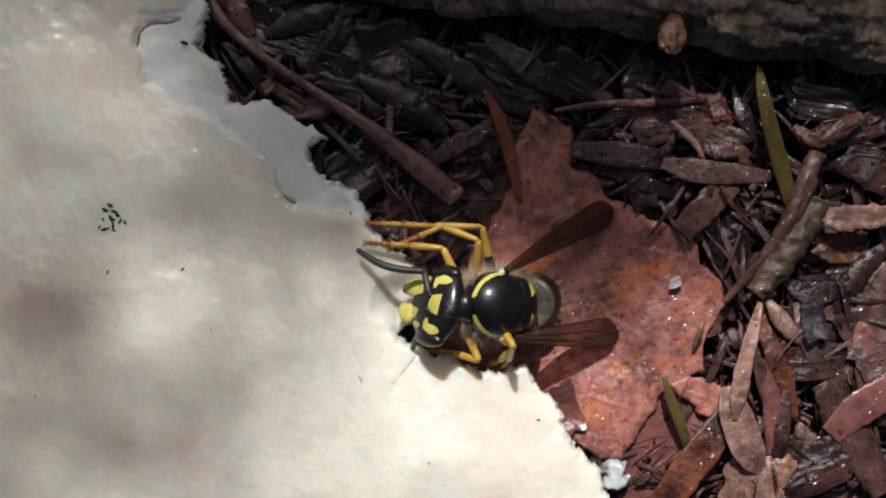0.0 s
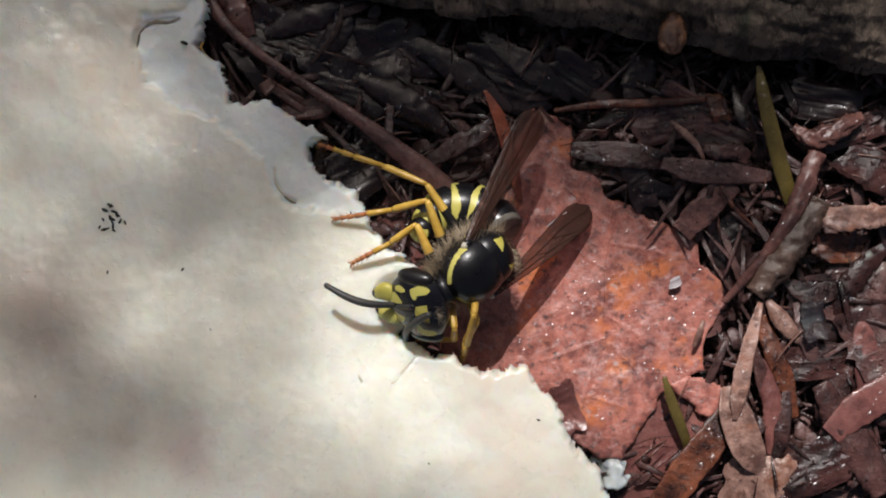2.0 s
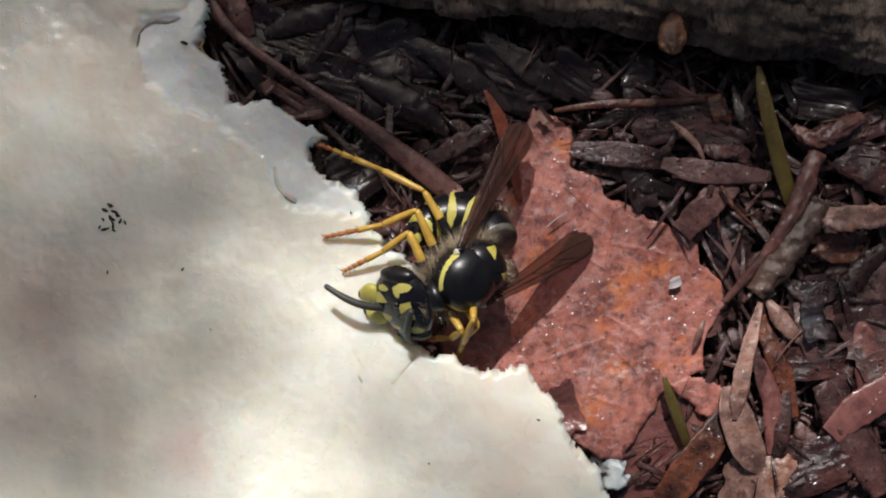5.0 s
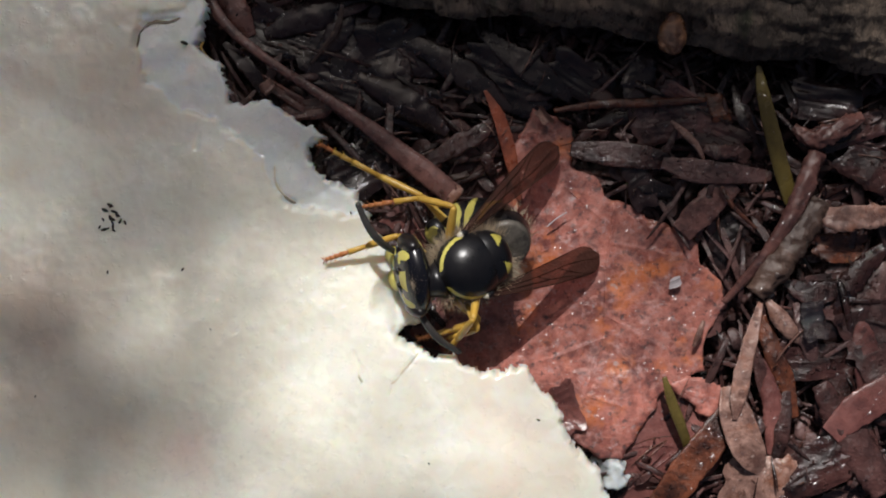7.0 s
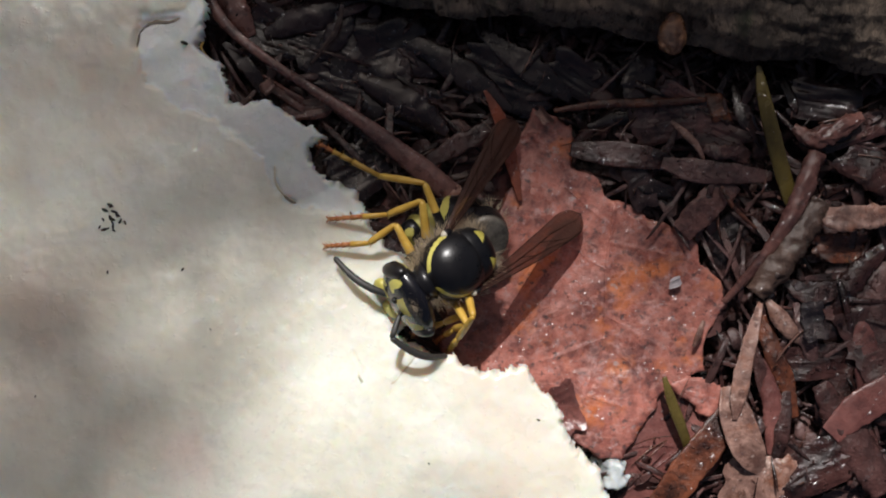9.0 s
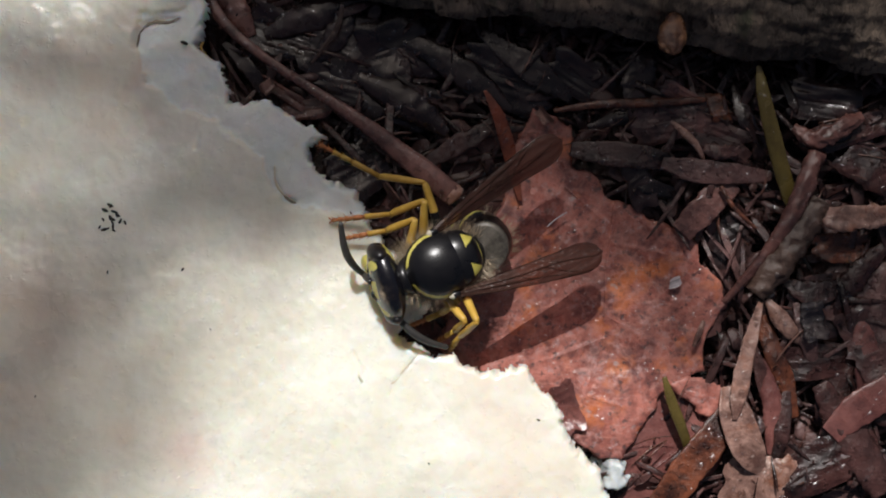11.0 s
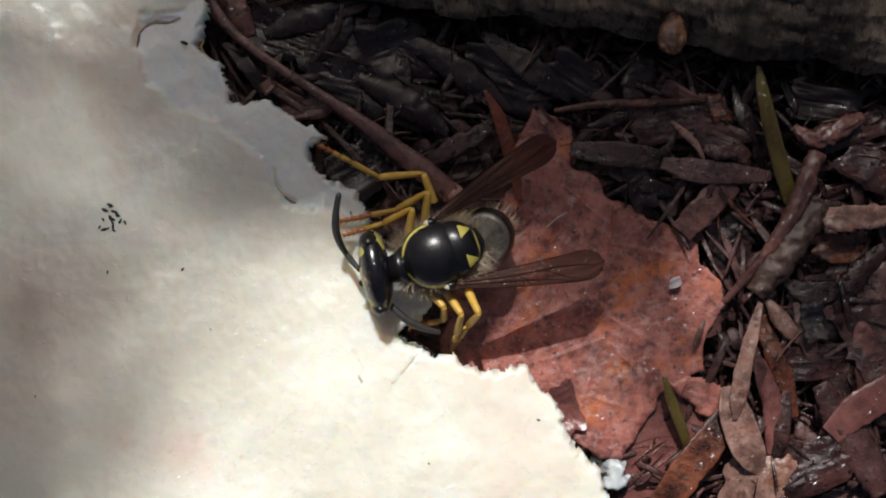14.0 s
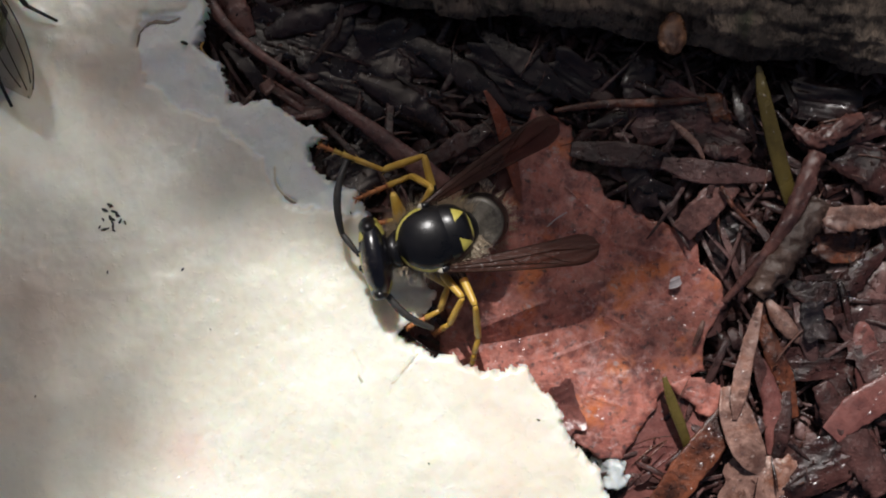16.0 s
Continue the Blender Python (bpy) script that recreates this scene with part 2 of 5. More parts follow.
# ---- shared builders (all sizes in mm) ----
rng = random.Random(7)


def mesh_of(name, verts, faces, mats, index=None, smooth=True):
    me = bpy.data.meshes.new(name)
    me.from_pydata([tuple(c * MM for c in v) for v in verts], [], faces)
    for m in mats:
        me.materials.append(m)
    if index is not None:
        me.polygons.foreach_set("material_index", index)
    if smooth:
        me.polygons.foreach_set("use_smooth", [True] * len(me.polygons))
    me.update()
    return me


def thing(name, label, category, group="", kind=""):
    return tagged(new(name), label, category, group, kind)


def part(name, me, parent, label=""):
    ob = new(name, me)
    ob.parent = parent
    return tagged(ob, label)


def frames_along(points):
    """Tangent, side and up at each point of a path; side stays level where it can."""
    out = []
    pts = [Vector(p) for p in points]
    for i, p in enumerate(pts):
        d = (pts[min(i + 1, len(pts) - 1)] - pts[max(i - 1, 0)]).normalized()
        side = Vector((0, 0, 1)).cross(d)
        side = side.normalized() if side.length > 1e-3 else Vector((0, 1, 0))
        out.append((p, d, side, d.cross(side)))
    return out


def smooth_path(points, n):
    """n places along a rounded line through the points; each point may carry more numbers (widths)."""
    p = np.array([list(q) for q in points], float)
    if len(p) < 3:
        s = np.linspace(0, 1, n)[:, None]
        return p[0] * (1 - s) + p[-1] * s
    out = []
    for s in np.linspace(0, len(p) - 1 - 1e-9, n):
        i, f = int(s), s - int(s)
        a, b, c, d = p[max(i - 1, 0)], p[i], p[i + 1], p[min(i + 2, len(p) - 1)]
        out.append(0.5 * (2 * b + (c - a) * f + (2 * a - 5 * b + 4 * c - d) * f * f + (3 * b - a - 3 * c + d) * f ** 3))
    return np.array(out)


def tube(points, radii, segs=10, flat=1.0, rough=0.0, seed=0, cup=0.0):
    """Verts and faces of a closed tapered tube. flat: height over width; rough: uneven skin; cup: sags or lifts its edges."""
    verts, faces = [], []
    fr = frames_along(points)
    for i, (p, d, side, up) in enumerate(fr):
        r = radii[i]
        for k in range(segs):
            a = 2 * math.pi * k / segs
            c, s = math.cos(a), math.sin(a)
            n = 1 + rough * (noise.noise((seed * 3.7 + c * 1.3, s * 1.3 + i * 0.35, seed)) + 0.6 * noise.noise((c * 6 + seed, s * 6, i * 0.12)) + 0.4 * noise.noise((c * 3, s * 3, i * 0.9 + seed)))
            verts.append(p + side * (r * c * n) + up * (r * s * flat * n + cup * r * c * c))
    m = len(fr)
    for i in range(m - 1):
        for k in range(segs):
            a, b = i * segs + k, i * segs + (k + 1) % segs
            faces.append((a, b, b + segs, a + segs))
    faces.append(tuple(range(segs))[::-1])
    faces.append(tuple((m - 1) * segs + k for k in range(segs)))
    return verts, faces


def blob(cx, cy, cz, rx, ry, rz, nu=40, nv=28, power=2.0, shape=None):
    """An egg-like closed form; shape(x, y, z) of the unit ball may move its points."""
    verts, faces = [], []
    for j in range(nv + 1):
        th = math.pi * j / nv
        for k in range(nu):
            ph = 2 * math.pi * k / nu
            c = [math.cos(th), math.sin(th) * math.cos(ph), math.sin(th) * math.sin(ph)]
            c = [math.copysign(abs(q) ** (2.0 / power), q) for q in c]
            if shape:
                c = shape(*c)
            verts.append(Vector((cx + rx * c[0], cy + ry * c[1], cz + rz * c[2])))
    for j in range(nv):
        for k in range(nu):
            a, b = j * nu + k, j * nu + (k + 1) % nu
            faces.append((a, a + nu, b + nu, b))
    return verts, faces


def pick_faces(verts, faces, choose):
    out = []
    for f in faces:
        c = sum((Vector(verts[i]) for i in f), Vector()) / len(f)
        out.append(choose(c.x, c.y, c.z))
    return out


def joined(pieces):
    verts, faces = [], []
    for v, f in pieces:
        o = len(verts)
        verts += list(v)
        faces += [tuple(i + o for i in q) for q in f]
    return verts, faces


def fuzz(seed, count, origin, length, thick=0.012):
    """Fine hairs: thin three-sided spikes; origin(random) gives a root and a direction."""
    r = random.Random(seed)
    verts, faces = [], []
    for _ in range(count):
        p, d = origin(r)
        d = (Vector(d).normalized() + Vector((r.gauss(0, .3), r.gauss(0, .3), r.gauss(0, .3)))).normalized()
        side = d.orthogonal().normalized() * thick
        other = d.cross(side)
        o = len(verts)
        p = Vector(p)
        verts += [p + side, p - side * 0.5 + other, p - side * 0.5 - other, p + d * length * r.uniform(0.5, 1.1)]
        faces += [(o, o + 1, o + 3), (o + 1, o + 2, o + 3), (o + 2, o, o + 3)]
    return verts, faces


def edge_distance(px, py, poly):
    """Signed distance (mm, inside positive) of grid points to a closed outline."""
    d2 = np.full(px.shape, 1e9)
    inside = np.zeros(px.shape, bool)
    n = len(poly)
    for i in range(n):
        (ax, ay), (bx, by) = poly[i], poly[(i + 1) % n]
        ex, ey = bx - ax, by - ay
        s = np.clip(((px - ax) * ex + (py - ay) * ey) / (ex * ex + ey * ey + 1e-12), 0, 1)
        d2 = np.minimum(d2, (px - ax - s * ex) ** 2 + (py - ay - s * ey) ** 2)
        crossing = ((ay > py) != (by > py)) & (px < ex * (py - ay) / (ey + 1e-12) + ax)
        inside ^= crossing
    d = np.sqrt(d2)
    return np.where(inside, d, -d)


def ripple(px, py, step, seed, octaves=3):
    """Smooth random field over grid points, about -1 to 1; step is the size of its largest waves in mm."""
    out, amp = np.zeros(px.shape), 1.0
    for o in range(octaves):
        r = np.random.RandomState(seed + o)
        g = r.uniform(-1, 1, (128, 128))
        x, y = px / step + 40.3, py / step + 40.7
        i, j = np.floor(x).astype(int), np.floor(y).astype(int)
        fx, fy = x - i, y - j
        fx, fy = fx * fx * (3 - 2 * fx), fy * fy * (3 - 2 * fy)
        at = lambda a, b: g[a % 128, b % 128]
        out += amp * ((at(i, j) * (1 - fx) + at(i + 1, j) * fx) * (1 - fy) + (at(i, j + 1) * (1 - fx) + at(i + 1, j + 1) * fx) * fy)
        amp, step = amp * 0.5, step * 0.5
    return out


def sheet(outline, z0, step, height, skirt=0.3):
    """A grid laid over an outline of plan points at the level z0. height(x, y, d) gives z from the distance d to the rim; the
    strip beyond the rim, skirt wide, is kept so that the rim has a real flank."""
    poly = [tuple(spot(u, v, z0)[:2]) for u, v in outline]
    xs = np.arange(min(p[0] for p in poly) - 2 * skirt, max(p[0] for p in poly) + 2 * skirt, step)
    ys = np.arange(min(p[1] for p in poly) - 2 * skirt, max(p[1] for p in poly) + 2 * skirt, step)
    px, py = np.meshgrid(xs, ys)
    d = edge_distance(px, py, poly)
    z, d = height(px, py, d)
    keep = d > -skirt
    ids = -np.ones(px.shape, int)
    ids[keep] = np.arange(keep.sum())
    verts = np.stack([px[keep], py[keep], z[keep]], 1)
    quad = np.stack([ids[:-1, :-1], ids[:-1, 1:], ids[1:, 1:], ids[1:, :-1]], -1).reshape(-1, 4)
    quad = quad[(quad >= 0).all(1)]
    return verts, quad


def sheet_mesh(name, verts, quads, mat):
    me = bpy.data.meshes.new(name)
    me.from_pydata((verts * MM).tolist(), [], quads.tolist())
    me.materials.append(mat)
    me.polygons.foreach_set("use_smooth", [True] * len(me.polygons))
    me.update()
    return me


# ---- the ground ----
def build_ground():
    n, half = 60, 1.2
    verts, faces = [], []
    for i in range(n + 1):
        for j in range(n + 1):
            # finer towards the middle
            x, y = [math.copysign(abs(2 * q / n - 1) ** 5, 2 * q / n - 1) * half * 1000 for q in (i, j)]
            near = math.exp(-(x * x + y * y) / 4e4)
            verts.append((x, y, -3.2 + 0.5 * near * noise.noise((x * 0.15, y * 0.15, 2))))
    for i in range(n):
        for j in range(n):
            a = i * (n + 1) + j
            faces.append((a, a + n + 1, a + n + 2, a + 1))
    tagged(new("ground", mesh_of("ground", verts, faces, [SOIL])), "dark damp forest soil under the leaf litter", "ground", kind="structure")


build_ground()


# ---- the white flesh ----
SLAB_RIM = [(352, -40), (344, -8), (318, 22), (262, 34), (246, 78), (262, 138), (318, 186), (392, 206), (430, 244), (474, 284), (486, 326), (522, 360),
            (590, 366), (640, 380), (652, 400), (690, 436), (738, 470), (768, 520), (742, 566), (698, 590), (704, 602), (742, 620), (770, 632), (800, 630),
            (850, 658), (898, 656), (932, 650), (962, 688), (990, 716), (1000, 764), (1040, 812), (1066, 846), (1082, 900), (1120, 1040), (900, 1120), (-300, 1100),
            (-440, 300), (-320, -220), (300, -240)]
LEDGE_RIM = [(356, -60), (362, 30), (347, 82), (384, 108), (398, 150), (404, 186), (440, 184), (466, 172), (500, 190), (534, 222), (573, 240), (547, 262),
             (549, 288), (574, 314), (600, 335), (626, 334), (648, 372), (654, 400), (560, 460), (380, 330), (180, 200), (150, 60), (220, -60)]


CREASES = ([(624, 622), (642, 655), (636, 692)], [(744, 620), (716, 654), (696, 676), (690, 700)], [(352, 236), (346, 262)])
NOTCHES = ([(238, 84), (243, 56), (256, 40), (282, 34), (312, 30)], [(482, 302), (488, 330), (502, 348), (520, 358)])


def creased(px, py, lines):
    """1 on the given plan lines, falling to 0 beside them."""
    out = np.zeros(px.shape)
    for line in lines:
        path = [spot(a, b, 3.0) for a, b in line]
        for p, q in zip(path, path[1:]):
            ex, ey = q.x - p.x, q.y - p.y
            s = np.clip(((px - p.x) * ex + (py - p.y) * ey) / (ex * ex + ey * ey), 0, 1)
            far = np.hypot(px - p.x - s * ex, py - p.y - s * ey) + 0.05 * ripple(px, py, 0.5, 91, 2)
            out = np.maximum(out, np.exp(-(far / 0.09) ** 2))
    return out


def flesh_top(px, py):
    """Level of the upper face (mm): higher away from the chewed rim, with two lower shelves along it."""
    u, v = px * UNITS + 784, 441 - py * UNITS
    inland = np.clip((560 - u - 0.55 * (441 - v)) / 600, -0.6, 1.6)
    z = 2.9 + 1.3 * inland + 0.22 * ripple(px, py, 6.0, 11, 2) + 0.03 * ripple(px, py, 1.1, 23, 3) + 0.012 * ripple(px, py, 0.35, 43, 2)
    z = z + 0.5 * np.exp(-(((u - 830) / 190) ** 2 + ((v - 790) / 150) ** 2))
    q = np.sqrt(((u - 735) / 70) ** 2 + ((v - 545) / 60) ** 2) + 0.22 * ripple(px, py, 2.2, 31, 3)
    return z - 0.9 * np.clip((1.12 - q) / 0.6, 0, 1)


def build_flesh():
    meat = thing("flesh_piece", "wet white piece of raw flesh with a chewed ragged edge", "meat")

    shelf = [tuple(spot(u, v, 2.6)[:2]) for u, v in LEDGE_RIM]

    def thick(px, py, d):
        """Distance inside the thick part, its torn edge wavering."""
        return d + 0.13 * ripple(px, py, 1.0, 5, 2) + 0.14 * ripple(px, py, 0.34, 8, 2)

    def slab(px, py, d):
        d = thick(px, py, d)
        e = edge_distance(px, py, shelf) + 0.13 * ripple(px, py, 1.0, 15, 2) + 0.15 * ripple(px, py, 0.34, 18, 2)
        rim = np.clip(d / 0.30, -2.5, 1)
        high = flesh_top(px, py) - np.where(rim > 0, (1 - rim) ** 2 * 0.34, 0.34 + np.minimum(-d * 9, 0.8))
        edge = np.clip(e / 0.2, -2.5, 1)
        low = flesh_top(px, py) - 0.16 + 0.05 * ripple(px, py, 1.4, 77, 3) - np.where(edge > 0, (1 - edge) ** 2 * 0.2, 0.2 + np.minimum(-e * 9, 0.8))
        # over the ledge the thick part runs out in a low soft step
        k = np.clip((d + 0.05) / 0.45, 0, 1)
        k = k * k * (3 - 2 * k)
        step = low * (1 - k) + flesh_top(px, py) * k
        z = np.where(e > 0.1, np.maximum(np.where(e > 0.5, step, high), step), np.where(d > e, high, low))
        return z - 0.05 * creased(px, py, CREASES) - 0.16 * creased(px, py, NOTCHES), np.maximum(d, e)
    v, q = sheet(SLAB_RIM, 2.6, 0.08, slab, 0.1)
    me = sheet_mesh("slab", v, q, FLESH)
    me.materials.append(THIN_FLESH)
    mid = v[q].mean(1)
    outer = [tuple(spot(a, b, 2.6)[:2]) for a, b in SLAB_RIM]
    inside = thick(mid[:, 0], mid[:, 1], edge_distance(mid[:, 0], mid[:, 1], outer))
    me.polygons.foreach_set("material_index", ((inside < 0.12) & (edge_distance(mid[:, 0], mid[:, 1], shelf) > -0.3)).astype(int).tolist())
    part("slab", me, meat, "white flesh with a thinner bluish ledge along its rim")
    # the mass below, standing on the litter a little in from the overhanging rim
    def core(px, py, d):
        d = d - 1.5 + 0.4 * ripple(px, py, 2.0, 25, 2)
        return flesh_top(px, py) - 0.9 + np.minimum(d, 0) * 8, d
    w, r = sheet(SLAB_RIM, 2.6, 0.3, core, 0.7)
    part("underside", sheet_mesh("underside", w, r, FLESH), meat)
    # dried brown lines in the tears of the upper face
    for n, (line, wide, skin) in enumerate((([(240, 84), (244, 60), (254, 44)], 0.06, STAIN), ([(252, 46), (270, 36), (292, 37), (314, 28)], 0.09, STAIN), ([(484, 292), (486, 322), (500, 344), (522, 358)], 0.05, FAINT), ([(500, 345), (512, 355), (522, 359)], 0.07, STAIN),
                                            ([(626, 640), (636, 668), (652, 690)], 0.06, FAINT), ([(740, 626), (716, 656), (700, 676), (668, 690)], 0.06, FAINT), ([(356, 70), (352, 82), (360, 92)], 0.06, AMBER), ([(352, 240), (350, 246)], 0.09, FAINT))):
        path = [spot(a, b, 3.2) for a, b in smooth_path(line, 26)]
        zs = flesh_top(np.array([p.x for p in path]), np.array([p.y for p in path]))
        under = 0.15 if line[0][0] < 530 else 0.03
        v, f = tube([(p.x, p.y, float(z) - under) for p, z in zip(path, zs)], [wide * (0.4 + 0.6 * math.sin(math.pi * (k + 1) / 27)) for k in range(26)], 8, 0.35, 0.7, 60 + n)
        part("dried_edge", mesh_of("dried_edge", v, f, [skin]), meat, "thin dried brownish line in the flesh")
    # a crumb torn off beside the rim
    def crumb(px, py, d):
        d = d + 0.16 * ripple(px, py, 0.4, 55, 3)
        return 0.7 + 0.08 * ripple(px, py, 0.6, 57, 2) - np.where(d > 0, 0.2 * np.clip(1 - d / 0.2, 0, 1) ** 2, 0.2 - d * 5), d
    v, q = sheet([(1074, 828), (1098, 820), (1112, 832), (1104, 846), (1114, 856), (1096, 872), (1076, 866)], 1.0, 0.08, crumb, 0.6)
    tagged(new("flesh_crumb", sheet_mesh("flesh_crumb", v, q, PALE_CRUMB)), "small torn white crumb of flesh on the red leaf", "crumb")
    # dark grains on the upper face
    r = random.Random(3)
    grains = [(200 + r.gauss(0, 11), 392 + r.gauss(0, 13), 0.09) for _ in range(18)]
    grains += [(323, 477, 0.06), (953, 744, 0.09), (759, 821, 0.06), (372, 583, 0.05), (326, 76, 0.10), (190, 482, 0.05), (62, 702, 0.06), (621, 377, 0.08)]
    v0, f0 = blob(0, 0, 0, 1, 0.45, 0.4, 8, 6)
    base = mesh_of("grain", v0, f0, [FLY_LEG])
    for u, v, s in grains:
        p = spot(u, v, 3.6)
        z = float(flesh_top(np.array([p.x]), np.array([p.y]))[0])
        p = spot(u, v, z)
        ob = new("grain", base)
        ob.matrix_world = pose(p.x * MM, p.y * MM, (z + s * 0.2) * MM, 0, 0, r.uniform(0, 180)) @ Matrix.Scale(s * r.uniform(1.1, 2.1), 4)
        tagged(ob, "tiny black grain lying on the white flesh", "grain", "grains on the flesh")


build_flesh()


# ---- leaves ----
def leaf(name, outline, z0, mat, label, veins, seed, lift=0.35, tilt=(0, 0)):
    poly_mid = spot(outline[0][0], outline[0][1], z0)
    rails = [[tuple(spot(u, v, z0)[:2]) for u, v in line] for line in veins]

    def height(px, py, d):
        d = d + 0.16 * ripple(px, py, 0.8, seed, 3)
        z = z0 + lift * ripple(px, py, 6.0, seed + 9, 2) + 0.035 * ripple(px, py, 0.7, seed + 4, 3)
        dip = spot(1010, 420)
        z = z - 0.35 * np.exp(-((px - dip.x) ** 2 + (py - dip.y) ** 2) / 12)
        z = z + tilt[0] * (px - poly_mid.x) + tilt[1] * (py - poly_mid.y)
        for line in rails:
            near = np.full(px.shape, 9.0)
            for (ax, ay), (bx, by) in zip(line, line[1:]):
                ex, ey = bx - ax, by - ay
                s = np.clip(((px - ax) * ex + (py - ay) * ey) / (ex * ex + ey * ey), 0, 1)
                near = np.minimum(near, np.hypot(px - ax - s * ex, py - ay - s * ey))
            z = z + 0.05 * np.exp(-(near / 0.08) ** 2)
        return z + np.minimum(d, 0) * 4.0, d
    v, q = sheet(outline, z0, 0.1, height, 0.12)
    if name != "fallen_leaf":
        return tagged(new(name, sheet_mesh(name, v, q, mat)), label, "leaf")
    ob = thing(name, label, "leaf")
    part("blade", sheet_mesh("blade", v, q, mat), ob)
    for n, line in enumerate(rails):
        ends = np.array(line)
        s = np.linspace(0, len(line) - 1, 30)
        px, py = (np.interp(s, range(len(line)), ends[:, i]) + 0.10 * ripple(s * 2, s * 0 + seed + n, 1.0, seed + 40 + i, 2) for i in (0, 1))
        pz, _ = height(px, py, np.full(30, 1.0))
        wide = 0.075 if n == 0 else 0.05
        v, f = tube([Vector(p) for p in zip(px, py, pz - 0.02)], [wide * (1 - 0.6 * k / 29) for k in range(30)], 6, 0.7, 0.2, n)
        part("vein", mesh_of("vein", v, f, [mat]), ob)
    return ob


RED_RIM = [(830, 470), (905, 330), (915, 250), (945, 196), (985, 206), (1012, 228), (1015, 292), (1062, 318), (1082, 356), (1128, 372), (1150, 392),
                     (1206, 402), (1232, 432), (1238, 466), (1276, 496), (1284, 540), (1262, 574), (1240, 620), (1248, 656), (1196, 676), (1172, 704),
                     (1146, 742), (1128, 772), (1100, 806), (1066, 812), (1030, 790), (960, 740), (860, 690), (780, 620), (790, 540)]
leaf("fallen_leaf", RED_RIM, 0.0, RED_LEAF, "weathered red-brown fallen leaf with fine veins and grey mould specks",
     [[(1090, 360), (1075, 480), (1070, 600), (1020, 740)], [(1075, 480), (1000, 430)], [(1070, 600), (960, 640)], [(1072, 560), (1180, 620)],
      [(1070, 600), (1130, 660), (1140, 730)], [(1080, 430), (1180, 450)], [(1000, 330), (1080, 400)], [(1040, 700), (1100, 720)]], 61, 0.25)
leaf("fallen_leaf", [(690, 330), (760, 300), (850, 225), (930, 215), (1010, 300), (1000, 420), (940, 560), (830, 660), (700, 600), (640, 480)],
     -0.75, MAROON_LEAF, "dark maroon wet fallen leaf under the red one", [[(720, 560), (820, 400), (930, 240)]], 71, 0.2)
leaf("fallen_leaf", [(1060, 800), (1100, 730), (1160, 690), (1240, 690), (1290, 730), (1270, 830), (1200, 900), (1090, 900)],
     -0.45, MAROON_LEAF, "dark maroon torn leaf beside the white flesh", [[(1110, 870), (1230, 770)]], 81, 0.2)
leaf("leaf_scrap", [(1186, 680), (1240, 668), (1285, 690), (1282, 730), (1250, 736), (1232, 720), (1205, 702)],
     0.2, RED_LEAF, "small torn scrap of red leaf", [[(1190, 684), (1275, 715)]], 91, 0.15)


# ---- the log ----
def build_log():
    rows = [(470, -205, 5.4), (700, -155, 5.8), (880, -140, 6.0), (1060, -114, 6.0), (1250, -80, 6.0), (1420, -58, 6.0), (1600, -36, 6.0), (1900, -20, 5.8)]
    verts, faces = [], []
    path = smooth_path([(u, v, r) for u, v, r in rows], 230)
    segs = 150
    for i, (u, v, r) in enumerate(path):
        c = Vector(((u - 784) / UNITS, (441 - v) / UNITS, 1.8))
        for k in range(segs):
            a = 2 * math.pi * k / segs
            x = c.x
            q = (x * 0.35, a * 2.2, 1.0)
            ridge = noise.fractal((x * 0.30, a * 5.0, 3), 0.9, 2.0, 5)
            plate = noise.cell((x * 0.45 + 0.4 * noise.noise(q), a * 4.5, 5))
            rr = r * 0.86 + 0.34 * ridge + 0.26 * plate + 0.35 * noise.noise(q) + 0.10 * noise.noise((x * 2.2, a * 14, 9))
            verts.append((x, c.y + rr * math.cos(a), c.z + 0.62 * rr * math.sin(a)))
    n = len(path)
    for i in range(n - 1):
        for k in range(segs):
            a, b = i * segs + k, i * segs + (k + 1) % segs
            faces.append((a, b, b + segs, a + segs))
    faces.append(tuple(range(segs))[::-1])
    faces.append(tuple((n - 1) * segs + k for k in range(segs)))
    log = thing("log", "dark rough-barked fallen branch lying on the litter", "log")
    part("bark", mesh_of("bark", verts, faces, [BARK]), log)
    v, f = blob(0, 0, 0, 1.15, 0.66, 0.5, 36, 24, 2.0, lambda x, y, z: (x + 0.18 * noise.noise((x * 3, y * 3, z * 3)), y * (1 - 0.3 * x) + 0.16 * noise.noise((y * 4, x * 3, 2)), z * (1 + 0.2 * x) + 0.1 * noise.noise((x * 5, y * 5, 4))))
    knot = part("bud", mesh_of("bud", v, f, [BUD]), log, "small brown bud on the bark")
    p = spot(1190, 58, 4.0)
    knot.matrix_world = pose(p.x * MM, p.y * MM, 4.0 * MM, 0, 20, 80)


build_log()


# ---- litter pieces lying apart ----
def strip(name, label, category, line, mat, flat=0.35, cup=0.0, rough=0.15, seed=1, group=""):
    """A needle, stalk or splinter along plan points (u, v, z, width in plan units)."""
    path = smooth_path(line, 44)
    pts = [spot(u, v, z) for u, v, z, w in path]
    v, f = tube(pts, [max(0.02, w / UNITS / 2) for *_, w in path], 22, flat, rough, seed, cup)
    return tagged(new(name, mesh_of(name, v, f, [mat])), label, category, group)


